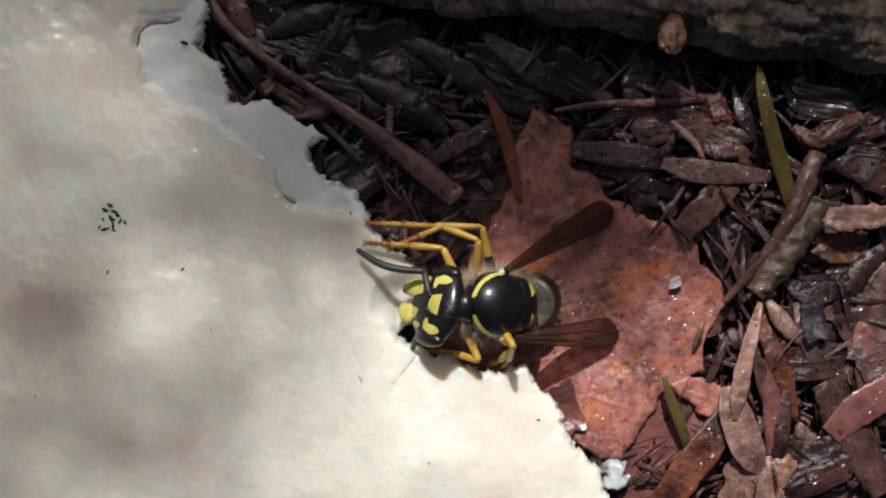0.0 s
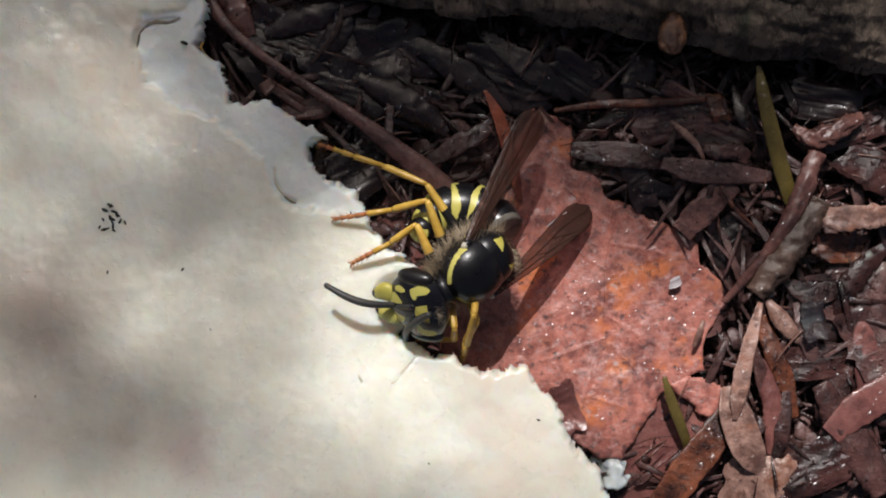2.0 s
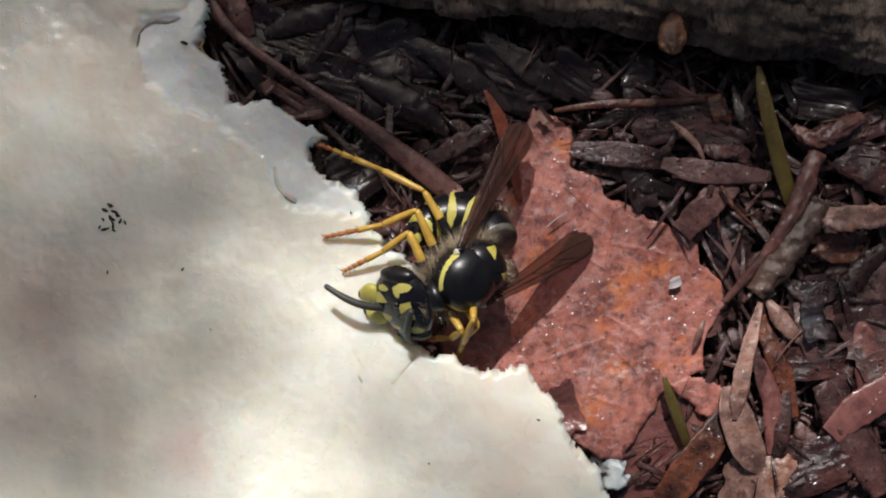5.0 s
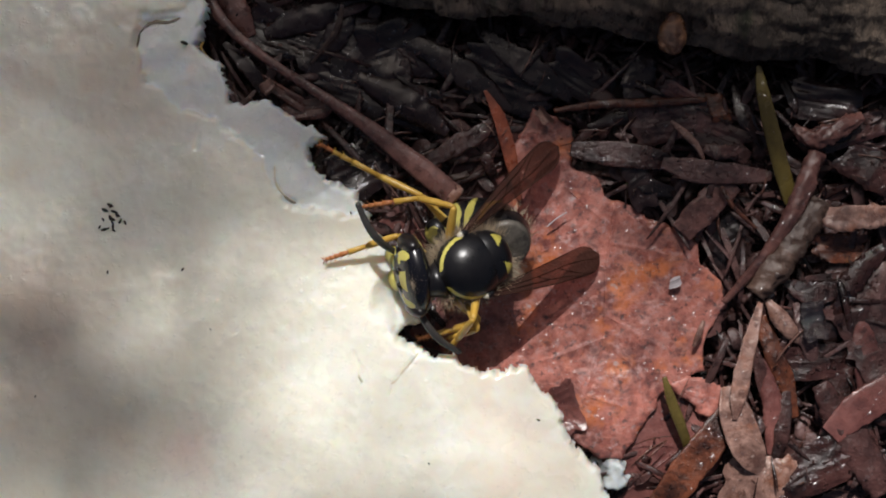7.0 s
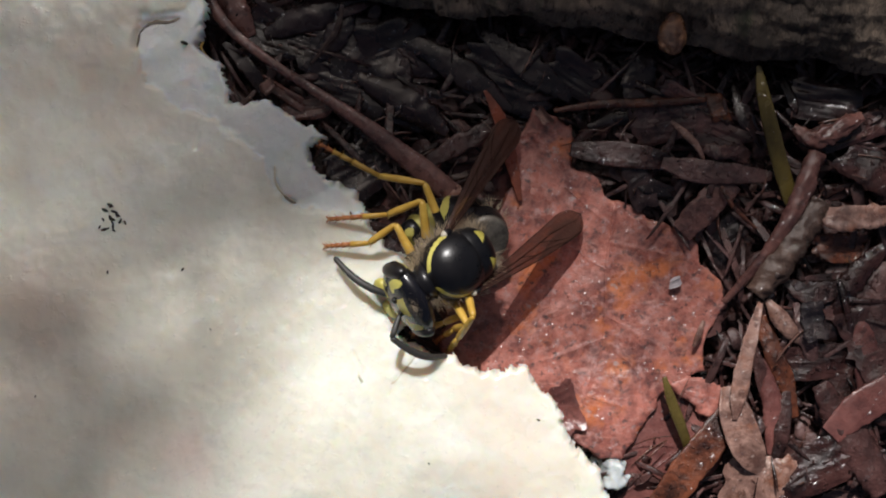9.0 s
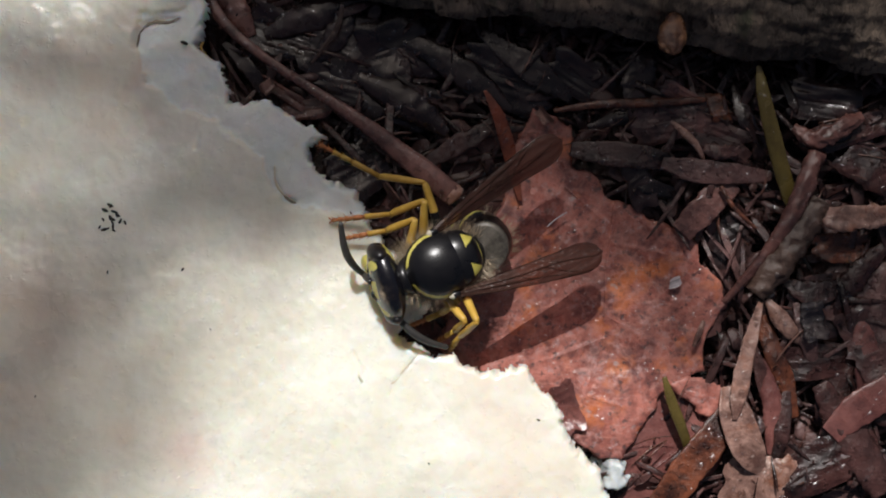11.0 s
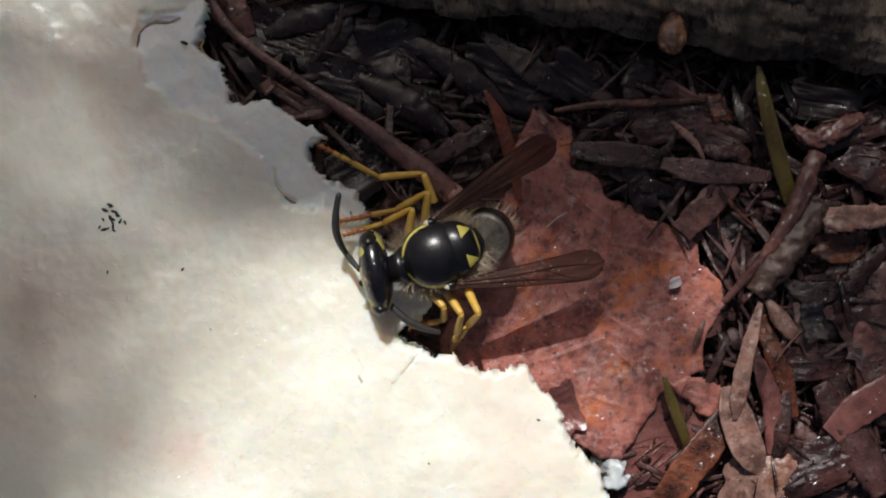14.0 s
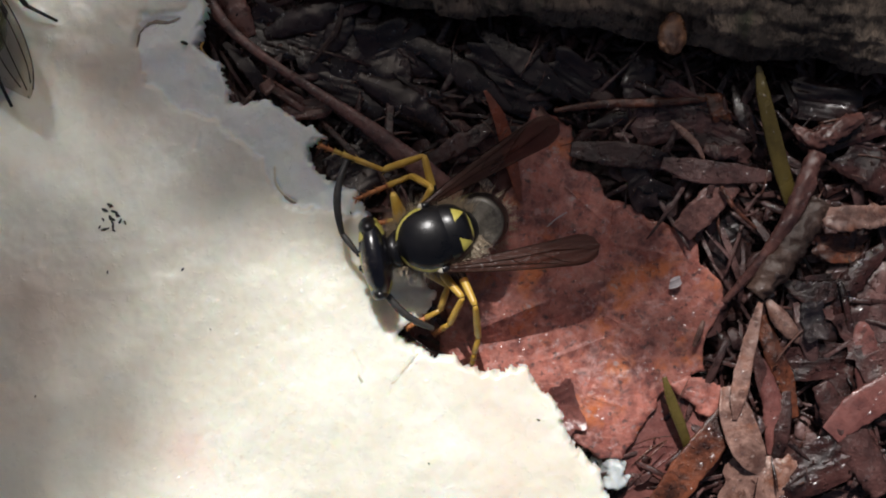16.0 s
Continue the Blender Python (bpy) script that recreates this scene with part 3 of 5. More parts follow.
def chip(name, label, category, u, v, z, a, b, turn, mat, seed, lean=(0, 0), thick=0.22, group=""):
    """An uneven flake: half lengths a and b in plan units, turned and leaning (degrees)."""
    r = random.Random(seed)
    a, b = a / UNITS, b / UNITS
    n, rings = 60, 12
    tops, faces = [], []
    lobes = [(r.randint(2, 6), r.uniform(0, 6.3), r.uniform(0.01, 0.05)) for _ in range(4)]
    sharp, cup = r.uniform(4.0, 12.0), r.uniform(-0.1, 0.25)
    skew = r.uniform(-0.35, 0.35)
    for side in (1, -1):
        for j in range(rings + 1):
            for k in range(n):
                t = 2 * math.pi * k / n
                rad = 1 + sum(h * math.sin(w * t + p) for w, p, h in lobes) + 0.05 * noise.noise((k * 1.7, seed, 3))
                c, s = math.cos(t), math.sin(t)
                sq = (abs(c) ** sharp + abs(s) ** sharp) ** (-1 / sharp)
                f = j / rings
                x, y = a * rad * sq * c * f, b * rad * sq * s * f
                # torn across the grain at both ends, ribbed along it
                x = x * (1 + 0.30 * noise.noise((seed, y * 2.6, 2)) + 0.16 * noise.noise((seed, y * 8, 4))) + skew * y
                wave = 0.22 * noise.noise((x * 0.7 + seed, y * 0.9, 1.5)) + 0.06 * noise.noise((x * 0.5 + seed, y * 5, 7)) + 0.03 * noise.noise((x * 0.9, y * 13, seed)) + cup * (y / b) ** 2
                tops.append((x, y, wave + side * thick * 0.5 * (1 - f ** 6)))
    m = (rings + 1) * n
    for j in range(rings):
        for k in range(n):
            p, q = j * n + k, j * n + (k + 1) % n
            faces.append((p, p + n, q + n, q))
            faces.append((m + p, m + q, m + q + n, m + p + n))
    ob = new(name, mesh_of(name, tops, faces, [mat]))
    p = spot(u, v, z)
    ob.matrix_world = pose(p.x * MM, p.y * MM, z * MM, lean[0], lean[1], turn)
    return tagged(ob, label, category, group)


def build_stalk():
    stalk = thing("stalk", "long flat reddish-brown leaf stalk lying across the litter", "stalk")
    path = smooth_path([(345, -40, 0.9, 28), (400, 44, 1.0, 19), (470, 103, 1.1, 16), (560, 163, 1.1, 18), (640, 216, 1.1, 25), (700, 263, 1.0, 34), (760, 311, 0.9, 41), (800, 344, 0.7, 39)], 60)
    v, f = tube([spot(a, b, z) for a, b, z, w in path], [w / UNITS / 2 for *_, w in path], 22, 0.4, 0.05, 2)
    part("shaft", mesh_of("shaft", v, f, [BROWN]), stalk)
    tail = smooth_path([(797, 341.5, 0.72, 38), (803, 346.5, 0.70, 39), (807, 350, 0.68, 37), (809, 352, 0.66, 26)], 10)
    v, f = tube([spot(a, b, z) for a, b, z, w in tail], [w / UNITS / 2 for *_, w in tail], 22, 0.42, 0.16, 7)
    part("broken_end", mesh_of("broken_end", v, f, [TAN]), stalk, "paler torn end")


build_stalk()
strip("stalk", "dull brown stalk crossing beneath the longer one", "stalk", [(392, -30, 0.2, 40), (420, 20, 0.2, 44), (446, 64, 0.1, 18)], BROWN, 0.3, 0, 0.2, 4)
strip("spruce_needle", "narrow rust-brown dead conifer needle", "needle", [(858, 160, 1.2, 6), (884, 210, 0.9, 22), (904, 280, 0.5, 24), (921, 356, 0.3, 8)], RED_NEEDLE, 0.3, 0.2, 0.1, 5)
strip("green_needle", "olive-green pointed conifer needle", "needle", [(1343, 116, 1.9, 8), (1350, 160, 1.8, 22), (1366, 230, 1.5, 28), (1384, 300, 1.1, 29), (1402, 360, 0.6, 26)], GREEN, 0.35, 0, 0.05, 6, "green needles")
strip("green_needle", "short olive-green conifer needle", "needle", [(1176, 668, 1.2, 8), (1188, 708, 1.1, 18), (1206, 756, 0.8, 19), (1222, 804, 0.3, 14)], GREEN, 0.45, 0, 0.05, 7, "green needles")
strip("lichened_twig", "dark broken twig with pale lichen patches", "twig", [(1452, 356, 0.9, 40), (1420, 410, 1.0, 46), (1380, 466, 1.0, 50), (1336, 520, 0.8, 40)], LICHEN, 0.8, 0, 0.4, 8)
strip("twig", "thin dark brown peeled twig", "twig", [(1446, 270, 1.3, 30), (1424, 330, 1.4, 34), (1390, 400, 1.3, 26), (1340, 470, 1.0, 18), (1280, 536, 0.5, 10)], BROWN, 0.7, 0, 0.3, 9)
strip("seed_wing", "tan papery winged seed standing among dark litter", "seed", [(1346, 536, 0.9, 10), (1332, 590, 1.2, 22), (1318, 640, 1.35, 28), (1308, 694, 1.4, 30), (1300, 744, 1.3, 8)], TAN, 0.25, 0.25, 0.2, 10)
strip("bud_scale", "long boat-shaped tan bud scale with a dark rim", "scale", [(1288, 684, 0.8, 26), (1298, 728, 0.95, 56), (1316, 780, 0.9, 60), (1333, 816, 0.7, 44), (1341, 838, 0.5, 8)], TAN, 0.3, 0.45, 0.06, 11)
strip("bud_scale", "small reddish spindle-shaped bud scale", "scale", [(1358, 530, 0.5, 10), (1378, 560, 0.7, 30), (1398, 586, 0.7, 28), (1416, 608, 0.4, 8)], TAN, 0.5, 0, 0.15, 12)
strip("wood_splinter", "glossy orange-brown wood splinter", "splinter", [(1160, 910, 0.5, 50), (1210, 840, 0.7, 60), (1262, 772, 0.7, 56), (1290, 716, 0.5, 22)], RUST, 0.25, 0.2, 0.12, 13)
strip("splinter", "light brown curled bark splinter", "splinter", [(1448, 378, 0.9, 22), (1490, 388, 1.3, 46), (1540, 384, 1.3, 40), (1600, 378, 1.1, 30)], TAN, 0.35, 0.3, 0.3, 14)
strip("splinter", "thin rust-coloured fibre arching over the litter", "splinter", [(1276, 330, 1.2, 8), (1300, 368, 1.3, 8), (1338, 404, 0.9, 6)], RUST, 0.8, 0, 0.1, 15)
strip("splinter", "long grey-brown flat bark strip", "splinter", [(1010, 264, 0.5, 26), (1080, 272, 0.7, 44), (1150, 280, 0.7, 40), (1190, 290, 0.5, 20)], DARK_WOOD, 0.16, 0.1, 0.1, 16)
strip("splinter", "dark flat strip of bark", "splinter", [(1172, 288, 0.9, 20), (1230, 302, 1.0, 42), (1300, 308, 0.9, 36), (1366, 312, 0.6, 16)], DARK_WOOD, 0.16, 0.1, 0.1, 17)
strip("splinter", "brown flat bark strip over the red leaf's edge", "splinter", [(1296, 322, 0.6, 40), (1250, 366, 0.8, 50), (1206, 412, 0.6, 40)], BROWN, 0.2, 0.1, 0.2, 18)
strip("splinter", "curved dark strip of bark", "splinter", [(738, 300, 0.3, 16), (800, 262, 0.4, 34), (850, 236, 0.4, 30), (876, 206, 0.3, 10)], DARK_WOOD, 0.3, 0.2, 0.2, 19)
strip("splinter", "reddish thin strip under the log", "splinter", [(980, 196, 0.8, 8), (1070, 184, 1.0, 14), (1160, 182, 1.0, 16), (1250, 176, 0.8, 8)], RUST, 0.4, 0, 0.2, 20)
strip("splinter", "thin pale splint of wood", "splinter", [(1246, 568, 0.5, 6), (1238, 590, 0.6, 11), (1228, 614, 0.5, 7)], TAN, 0.5, 0, 0.2, 23)
strip("splinter", "dull red flat wood splinter", "splinter", [(1470, 770, 0.6, 40), (1520, 724, 0.8, 60), (1580, 690, 0.8, 60)], MAROON_LEAF, 0.2, 0.1, 0.1, 21)
strip("splinter", "reddish-brown splinter of rotten wood", "splinter", [(1345, 560, 0.2, 20), (1368, 620, 0.3, 36), (1392, 680, 0.3, 30), (1408, 740, 0.1, 12)], RUST, 0.3, 0.1, 0.2, 22)
strip("splinter", "pale curved sliver of wood", "splinter", [(1188, 214, 1.0, 6), (1212, 236, 1.1, 13), (1232, 256, 1.1, 12), (1246, 282, 0.9, 6)], TAN, 0.5, 0, 0.2, 24)
strip("splinter", "yellowish-brown twisted sliver of bark", "splinter", [(1246, 262, 0.9, 16), (1276, 270, 1.1, 26), (1310, 266, 1.0, 14)], BROWN, 0.4, 0.2, 0.4, 25)
strip("splinter", "crooked grey-brown piece of rotten twig", "splinter", [(1404, 226, 0.9, 14), (1440, 246, 1.2, 30), (1480, 232, 1.2, 32), (1526, 206, 0.9, 20)], BROWN, 0.6, 0.1, 0.5, 26)
strip("fibre", "thin grey plant fibre in the shade", "fibre", [(606, 8, 1.4, 7), (596, 50, 1.2, 9), (572, 84, 0.9, 6), (552, 112, 0.6, 4)], LICHEN, 0.6, 0, 0.2, 27)
strip("fibre", "thin pale hair on the red leaf", "fibre", [(968, 402, 0.45, 2.2), (984, 388, 0.5, 2.6), (1003, 376, 0.45, 1.8)], LICHEN_PALE, 1.0, 0, 0.1, 28)
chip("leaf_scrap", "tiny pale torn tip of the red leaf", "leaf scrap", 962, 206, 0.55, 16, 9, -50, TAN, 401, (6, 4), 0.1)
chip("crumb", "small blue-grey crumb beside the stalk", "crumb", 815, 312, 0.6, 15, 6, 12, LICHEN, 402, (3, 2), 0.12)
for i, (u, v, z, a, b, turn, m, label) in enumerate((
        (1200, 178, 0.5, 40, 26, 150, BROWN, "pale brown curled flake of bark"),
        (1340, 850, 0.3, 48, 56, 70, TAN, "pale tan flake of papery bark"),
        (1440, 830, 0.4, 62, 42, 25, DARK_WOOD, "brown flat flake of bark"),
        (1500, 760, 0.1, 44, 90, 35, DARK_WOOD, "dark wet flake of bark"),
        (1450, 640, 0.1, 80, 30, 4, DARK_WOOD, "dark wet flake of bark"),
        (1445, 560, 0.0, 40, 52, 10, SHADE_LITTER, "glossy wet dark bark flake"),
        (1530, 520, 0.2, 60, 70, 60, DARK_WOOD, "dark wet flake of bark"),
        (1540, 610, 0.4, 40, 70, 20, DARK_WOOD, "dark wet flake of bark"),
        (1490, 440, 0.0, 50, 26, 0, RUST, "crumbled reddish flake of bark"),
        (1290, 430, -0.3, 40, 46, 30, SHADE_LITTER, "dark brown flake of bark"),
        (1270, 245, 0.3, 60, 28, 160, DARK_WOOD, "curled brown flake of bark"),
        (1190, 215, 0.4, 70, 36, 10, DARK_WOOD, "dark reddish flake of bark"),
        (1270, 190, 0.5, 16, 26, 10, RUST, "small rust-coloured bark flake"),
        (1510, 230, 0.2, 76, 26, 20, DARK_WOOD, "brown bark flake under the log"),
        # most flakes under log and stalk carry the shade in their colour
        (1460, 180, 0.3, 60, 34, 170, SHADE_LITTER, "bark flake under the log, coloured dark for its shade"),
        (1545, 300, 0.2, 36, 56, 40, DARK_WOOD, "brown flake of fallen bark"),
        (1130, 150, 0.2, 30, 60, 10, SHADE_LITTER, "bark flake under the log, coloured dark for its shade"),
        (1030, 140, 0.1, 60, 34, 150, SHADE_LITTER, "bark flake under the log, coloured dark for its shade"),
        (900, 140, -0.1, 90, 50, 160, SHADE_LITTER, "broad flake coloured dark for the shade of the log"),
        (660, 170, 0.0, 110, 44, 165, SHADE_LITTER, "broad wet flake beneath the stalk, coloured dark for shade"),
        (600, 80, 0.2, 50, 66, 160, SHADE_LITTER, "dark translucent flake of leaf"),
        (500, 60, 0.0, 70, 40, 160, SHADE_LITTER, "dark flake of rotten bark"),
        (700, 90, 0.1, 60, 60, 20, SHADE_LITTER, "dark reddish flake of leaf"),
        (540, 195, 0.3, 40, 20, 10, BROWN, "brown scale beside the white flesh"),
        (500, 165, 0.4, 44, 12, 150, BROWN, "brown scale beside the white flesh"),
        (640, 300, -0.2, 60, 50, 30, SHADE_LITTER, "dark maroon flake of leaf"),
        (1130, 320, 0.4, 24, 50, 30, SHADE_LITTER, "crumpled black flake of leaf"),
        (1250, 540, -0.5, 40, 60, 0, DARK_WOOD, "dark flake of rotten bark"),
        )):
    chip("bark_flake", label, "flake", u, v, z, a, b, turn, m, 100 + i, (((i * 37) % 17) - 8, ((i * 53) % 17) - 8))
STRIPS = (((1352, 636, .3, 12), (1368, 720, .5, 36), (1366, 806, .2, 14)), ((1394, 676, .3, 10), (1386, 760, .5, 28), (1370, 836, .2, 12)),
          ((1328, 596, .3, 8), (1346, 660, .4, 22), (1356, 724, .2, 10)), ((1452, 680, .5, 30), (1500, 764, .6, 64), (1566, 872, .4, 50)),
          ((1516, 552, .3, 16), (1538, 636, .5, 52), (1528, 706, .3, 20)), ((1388, 498, .2, 14), (1440, 520, .4, 42), (1506, 500, .2, 16)),
          ((1570, 436, .3, 24), (1508, 500, .4, 44), (1480, 566, .2, 14)), ((1408, 536, .3, 12), (1430, 596, .5, 36), (1440, 650, .2, 12)))
# the northern strips get a near-black colour for the shade there
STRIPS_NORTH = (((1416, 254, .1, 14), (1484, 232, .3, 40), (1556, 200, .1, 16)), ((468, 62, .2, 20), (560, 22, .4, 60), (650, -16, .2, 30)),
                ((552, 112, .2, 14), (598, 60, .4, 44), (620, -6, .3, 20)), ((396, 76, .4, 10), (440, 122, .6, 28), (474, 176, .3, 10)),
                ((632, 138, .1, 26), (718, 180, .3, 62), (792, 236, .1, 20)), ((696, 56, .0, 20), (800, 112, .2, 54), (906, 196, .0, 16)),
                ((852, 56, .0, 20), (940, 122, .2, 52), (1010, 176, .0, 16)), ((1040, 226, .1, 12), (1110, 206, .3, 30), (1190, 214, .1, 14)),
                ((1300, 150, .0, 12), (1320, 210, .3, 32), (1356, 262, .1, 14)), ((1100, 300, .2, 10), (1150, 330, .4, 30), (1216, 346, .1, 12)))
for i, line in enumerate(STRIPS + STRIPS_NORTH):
    strip("bark_strip", "dark wet flat strip of bark in the litter", "bark strip", line, SHADE_LITTER if line in STRIPS_NORTH else DARK_WOOD if i % 4 else MAROON_LEAF, 0.22, 0.15 * (i % 3 - 1), 0.25, 40 + i, "bark strips")
chip("leaf_scrap", "dark red wet scrap of leaf at the flesh's rim", "leaf scrap", 1004, 722, 0.35, 22, 46, 24, MAROON_LEAF, 305, (4, -6), 0.12)
chip("white_crumb", "tiny pale flat crumb on the red leaf", "crumb", 1195, 500, 0.2, 11, 9, 20, LICHEN_PALE, 207, thick=0.06)
chip("bark_flake", "slick wet black bark flake glinting in the sun", "flake", 1440, 570, 0.7, 22, 34, 8, SLICK, 331, (-18, 3), 0.2)
chip("pale_seed", "small pale seed in the dark litter", "seed", 474, 155, 1.0, 14, 11, 40, TAN, 202, thick=0.5)


# ---- the loose litter that nobody could count ----
def build_litter():
    r = random.Random(42)
    verts, faces = [], []
    clear = [tuple(spot(u, v)[:2]) for u, v in RED_RIM]
    for n in range(4200):
        if n < 3000:
            u, v = r.uniform(330, 1700), r.uniform(-60, 960)
        else:
            u, v = r.uniform(-1300, 2900), r.uniform(-1200, 2100)
        z = r.uniform(-2.9, -1.5)
        if n % 2:
            q = spot(u, v)
            if edge_distance(np.array([q.x]), np.array([q.y]), clear)[0] < -0.6:
                z = r.uniform(-1.0, 0.25)
        p = spot(u, v, z)
        length, wide = r.choice(((3.4, 0.28), (2.6, 0.5), (1.6, 0.7), (4.4, 0.4), (1.0, 0.4), (5.0, 0.22))) if n % 6 else (r.uniform(3, 5.5), r.uniform(0.9, 1.5))
        length *= r.uniform(0.6, 1.2)
        turn, lean = r.uniform(0, 2 * math.pi), r.gauss(0, 0.22)
        d = Vector((math.cos(turn) * math.cos(lean), math.sin(turn) * math.cos(lean), math.sin(lean)))
        bow = r.uniform(-0.15, 0.15) * length
        pts = [p + d * (length * (s - 0.5)) + Vector((0, 0, bow * (1 - (2 * s - 1) ** 2))) for s in (0, .12, .3, .5, .7, .88, 1)]
        w = [0.25, 0.75, 1, 1, 0.95, 0.7, 0.2]
        k = r.uniform(0, 9)
        q, f = tube(pts, [wide * 0.5 * x * (1 + 0.25 * noise.noise((k, i * 0.8, 0))) for i, x in enumerate(w)], 8, r.uniform(0.15, 0.4), 0.35, n, r.uniform(-0.2, 0.4))
        o = len(verts)
        verts += q
        faces += [tuple(i + o for i in g) for g in f]
    ob = new("leaf_litter", mesh_of("leaf_litter", verts, faces, [STUFF_WOOD], smooth=True))
    tagged(ob, "wet dark brown litter of needles, bark and leaf bits", "leaf litter", kind="stuff")


build_litter()


def build_crumbs():
    """Fine fibres, broken needles and grit lying on top of the larger pieces."""
    r = random.Random(77)
    verts, faces = [], []
    rims = [[tuple(spot(u, v)[:2]) for u, v in rim] for rim in (RED_RIM, SLAB_RIM, LEDGE_RIM)]
    for n in range(420):
        u, v = r.uniform(340, 1620), r.uniform(60, 930)
        p = spot(u, v)
        if max(edge_distance(np.array([p.x]), np.array([p.y]), rim)[0] for rim in rims) > -0.25:
            continue
        p = spot(u, v, r.uniform(-0.2, 0.85))
        long = n % 3 == 0
        length, wide = (r.uniform(1.2, 3.6), r.uniform(0.05, 0.16)) if long else (r.uniform(0.1, 0.45), r.uniform(0.06, 0.2))
        turn, lean, bend = r.uniform(0, 6.3), r.gauss(0, 0.18), r.uniform(-0.4, 0.4)
        pts = []
        for s in np.linspace(-0.5, 0.5, 6):
            a = turn + bend * s
            pts.append(p + Vector((math.cos(a) * s * length, math.sin(a) * s * length, s * length * math.sin(lean) - 0.2 * s * s * length)))
        q, f = tube(pts, [wide * 0.5 * w for w in (0.4, 0.9, 1, 1, 0.8, 0.3)], 6, r.uniform(0.3, 0.8), 0.6, n)
        o = len(verts)
        verts += q
        faces += [tuple(i + o for i in g) for g in f]
    ob = new("litter_crumbs", mesh_of("litter_crumbs", verts, faces, [STUFF_CRUMB]))
    tagged(ob, "fine brown fibres and grit on the wet litter", "leaf litter", kind="stuff")


build_crumbs()


# ---- drops of water ----
def build_drops():
    r = random.Random(5)
    bpy.context.view_layer.update()
    graph = bpy.context.evaluated_depsgraph_get()
    verts, faces = [], []
    ring = [(math.cos(a), math.sin(a)) for a in np.linspace(0, 2 * math.pi, 9)[:-1]]
    kinds = []
    for n in range(3600):
        if n % 3 == 0:
            u, v = r.choice(((440, 790), (470, 820), (300, 140), (480, 250), (600, 520), (560, 530), (240, 745), (380, 620), (520, 700)))
            u, v = u + r.gauss(0, 75), v + r.gauss(0, 55)
        elif n % 3 == 1:
            u, v = r.uniform(0, 800), r.uniform(0, 882)
        else:
            u, v = r.uniform(360, 1568), r.uniform(120, 882)
        p = spot(u, v, 1.0)
        hit, place, normal, _, ob, _ = scene.ray_cast(graph, (p.x * MM, p.y * MM, 0.03), (0, 0, -1))
        if not hit or normal.z < 0.6 or (ob.name.startswith("fallen_leaf") and n % 5):
            continue
        white = ob.name == "slab"
        if white and n % 5 > 2:
            continue
        place, size = place / MM, r.choice((0.05, 0.06, 0.07, 0.09, 0.12)) * (0.8 if white else 0.9)
        tall = r.uniform(0.85, 1.45)
        long = r.uniform(0.8, 1.9)
        side = normal.orthogonal().normalized()
        other = normal.cross(side)
        o, f0 = len(verts), len(faces)
        for rad, up in ((1, -0.02), (0.65, 0.15), (0.3, 0.245)):
            verts += [place + (side * x * long + other * y) * size * rad + normal * size * up * tall for x, y in ring]
        verts.append(place + normal * size * 0.27 * tall)
        for k in range(2):
            for i in range(8):
                a, b = o + 8 * k + i, o + 8 * k + (i + 1) % 8
                faces.append((a, b, b + 8, a + 8))
        faces += [(o + 16 + i, o + 16 + (i + 1) % 8, o + 24) for i in range(8)]
        kinds += [int(white)] * (len(faces) - f0)
    ob = new("water_drops", mesh_of("water_drops", verts, faces, [WATER, FILM], kinds))
    tagged(ob, "tiny clear water drops glinting on flesh and litter", "water drops", kind="stuff")


build_drops()


# ---- an unseen young conifer, added so that its sprays shade part of the spot ----
LOOSE = {}


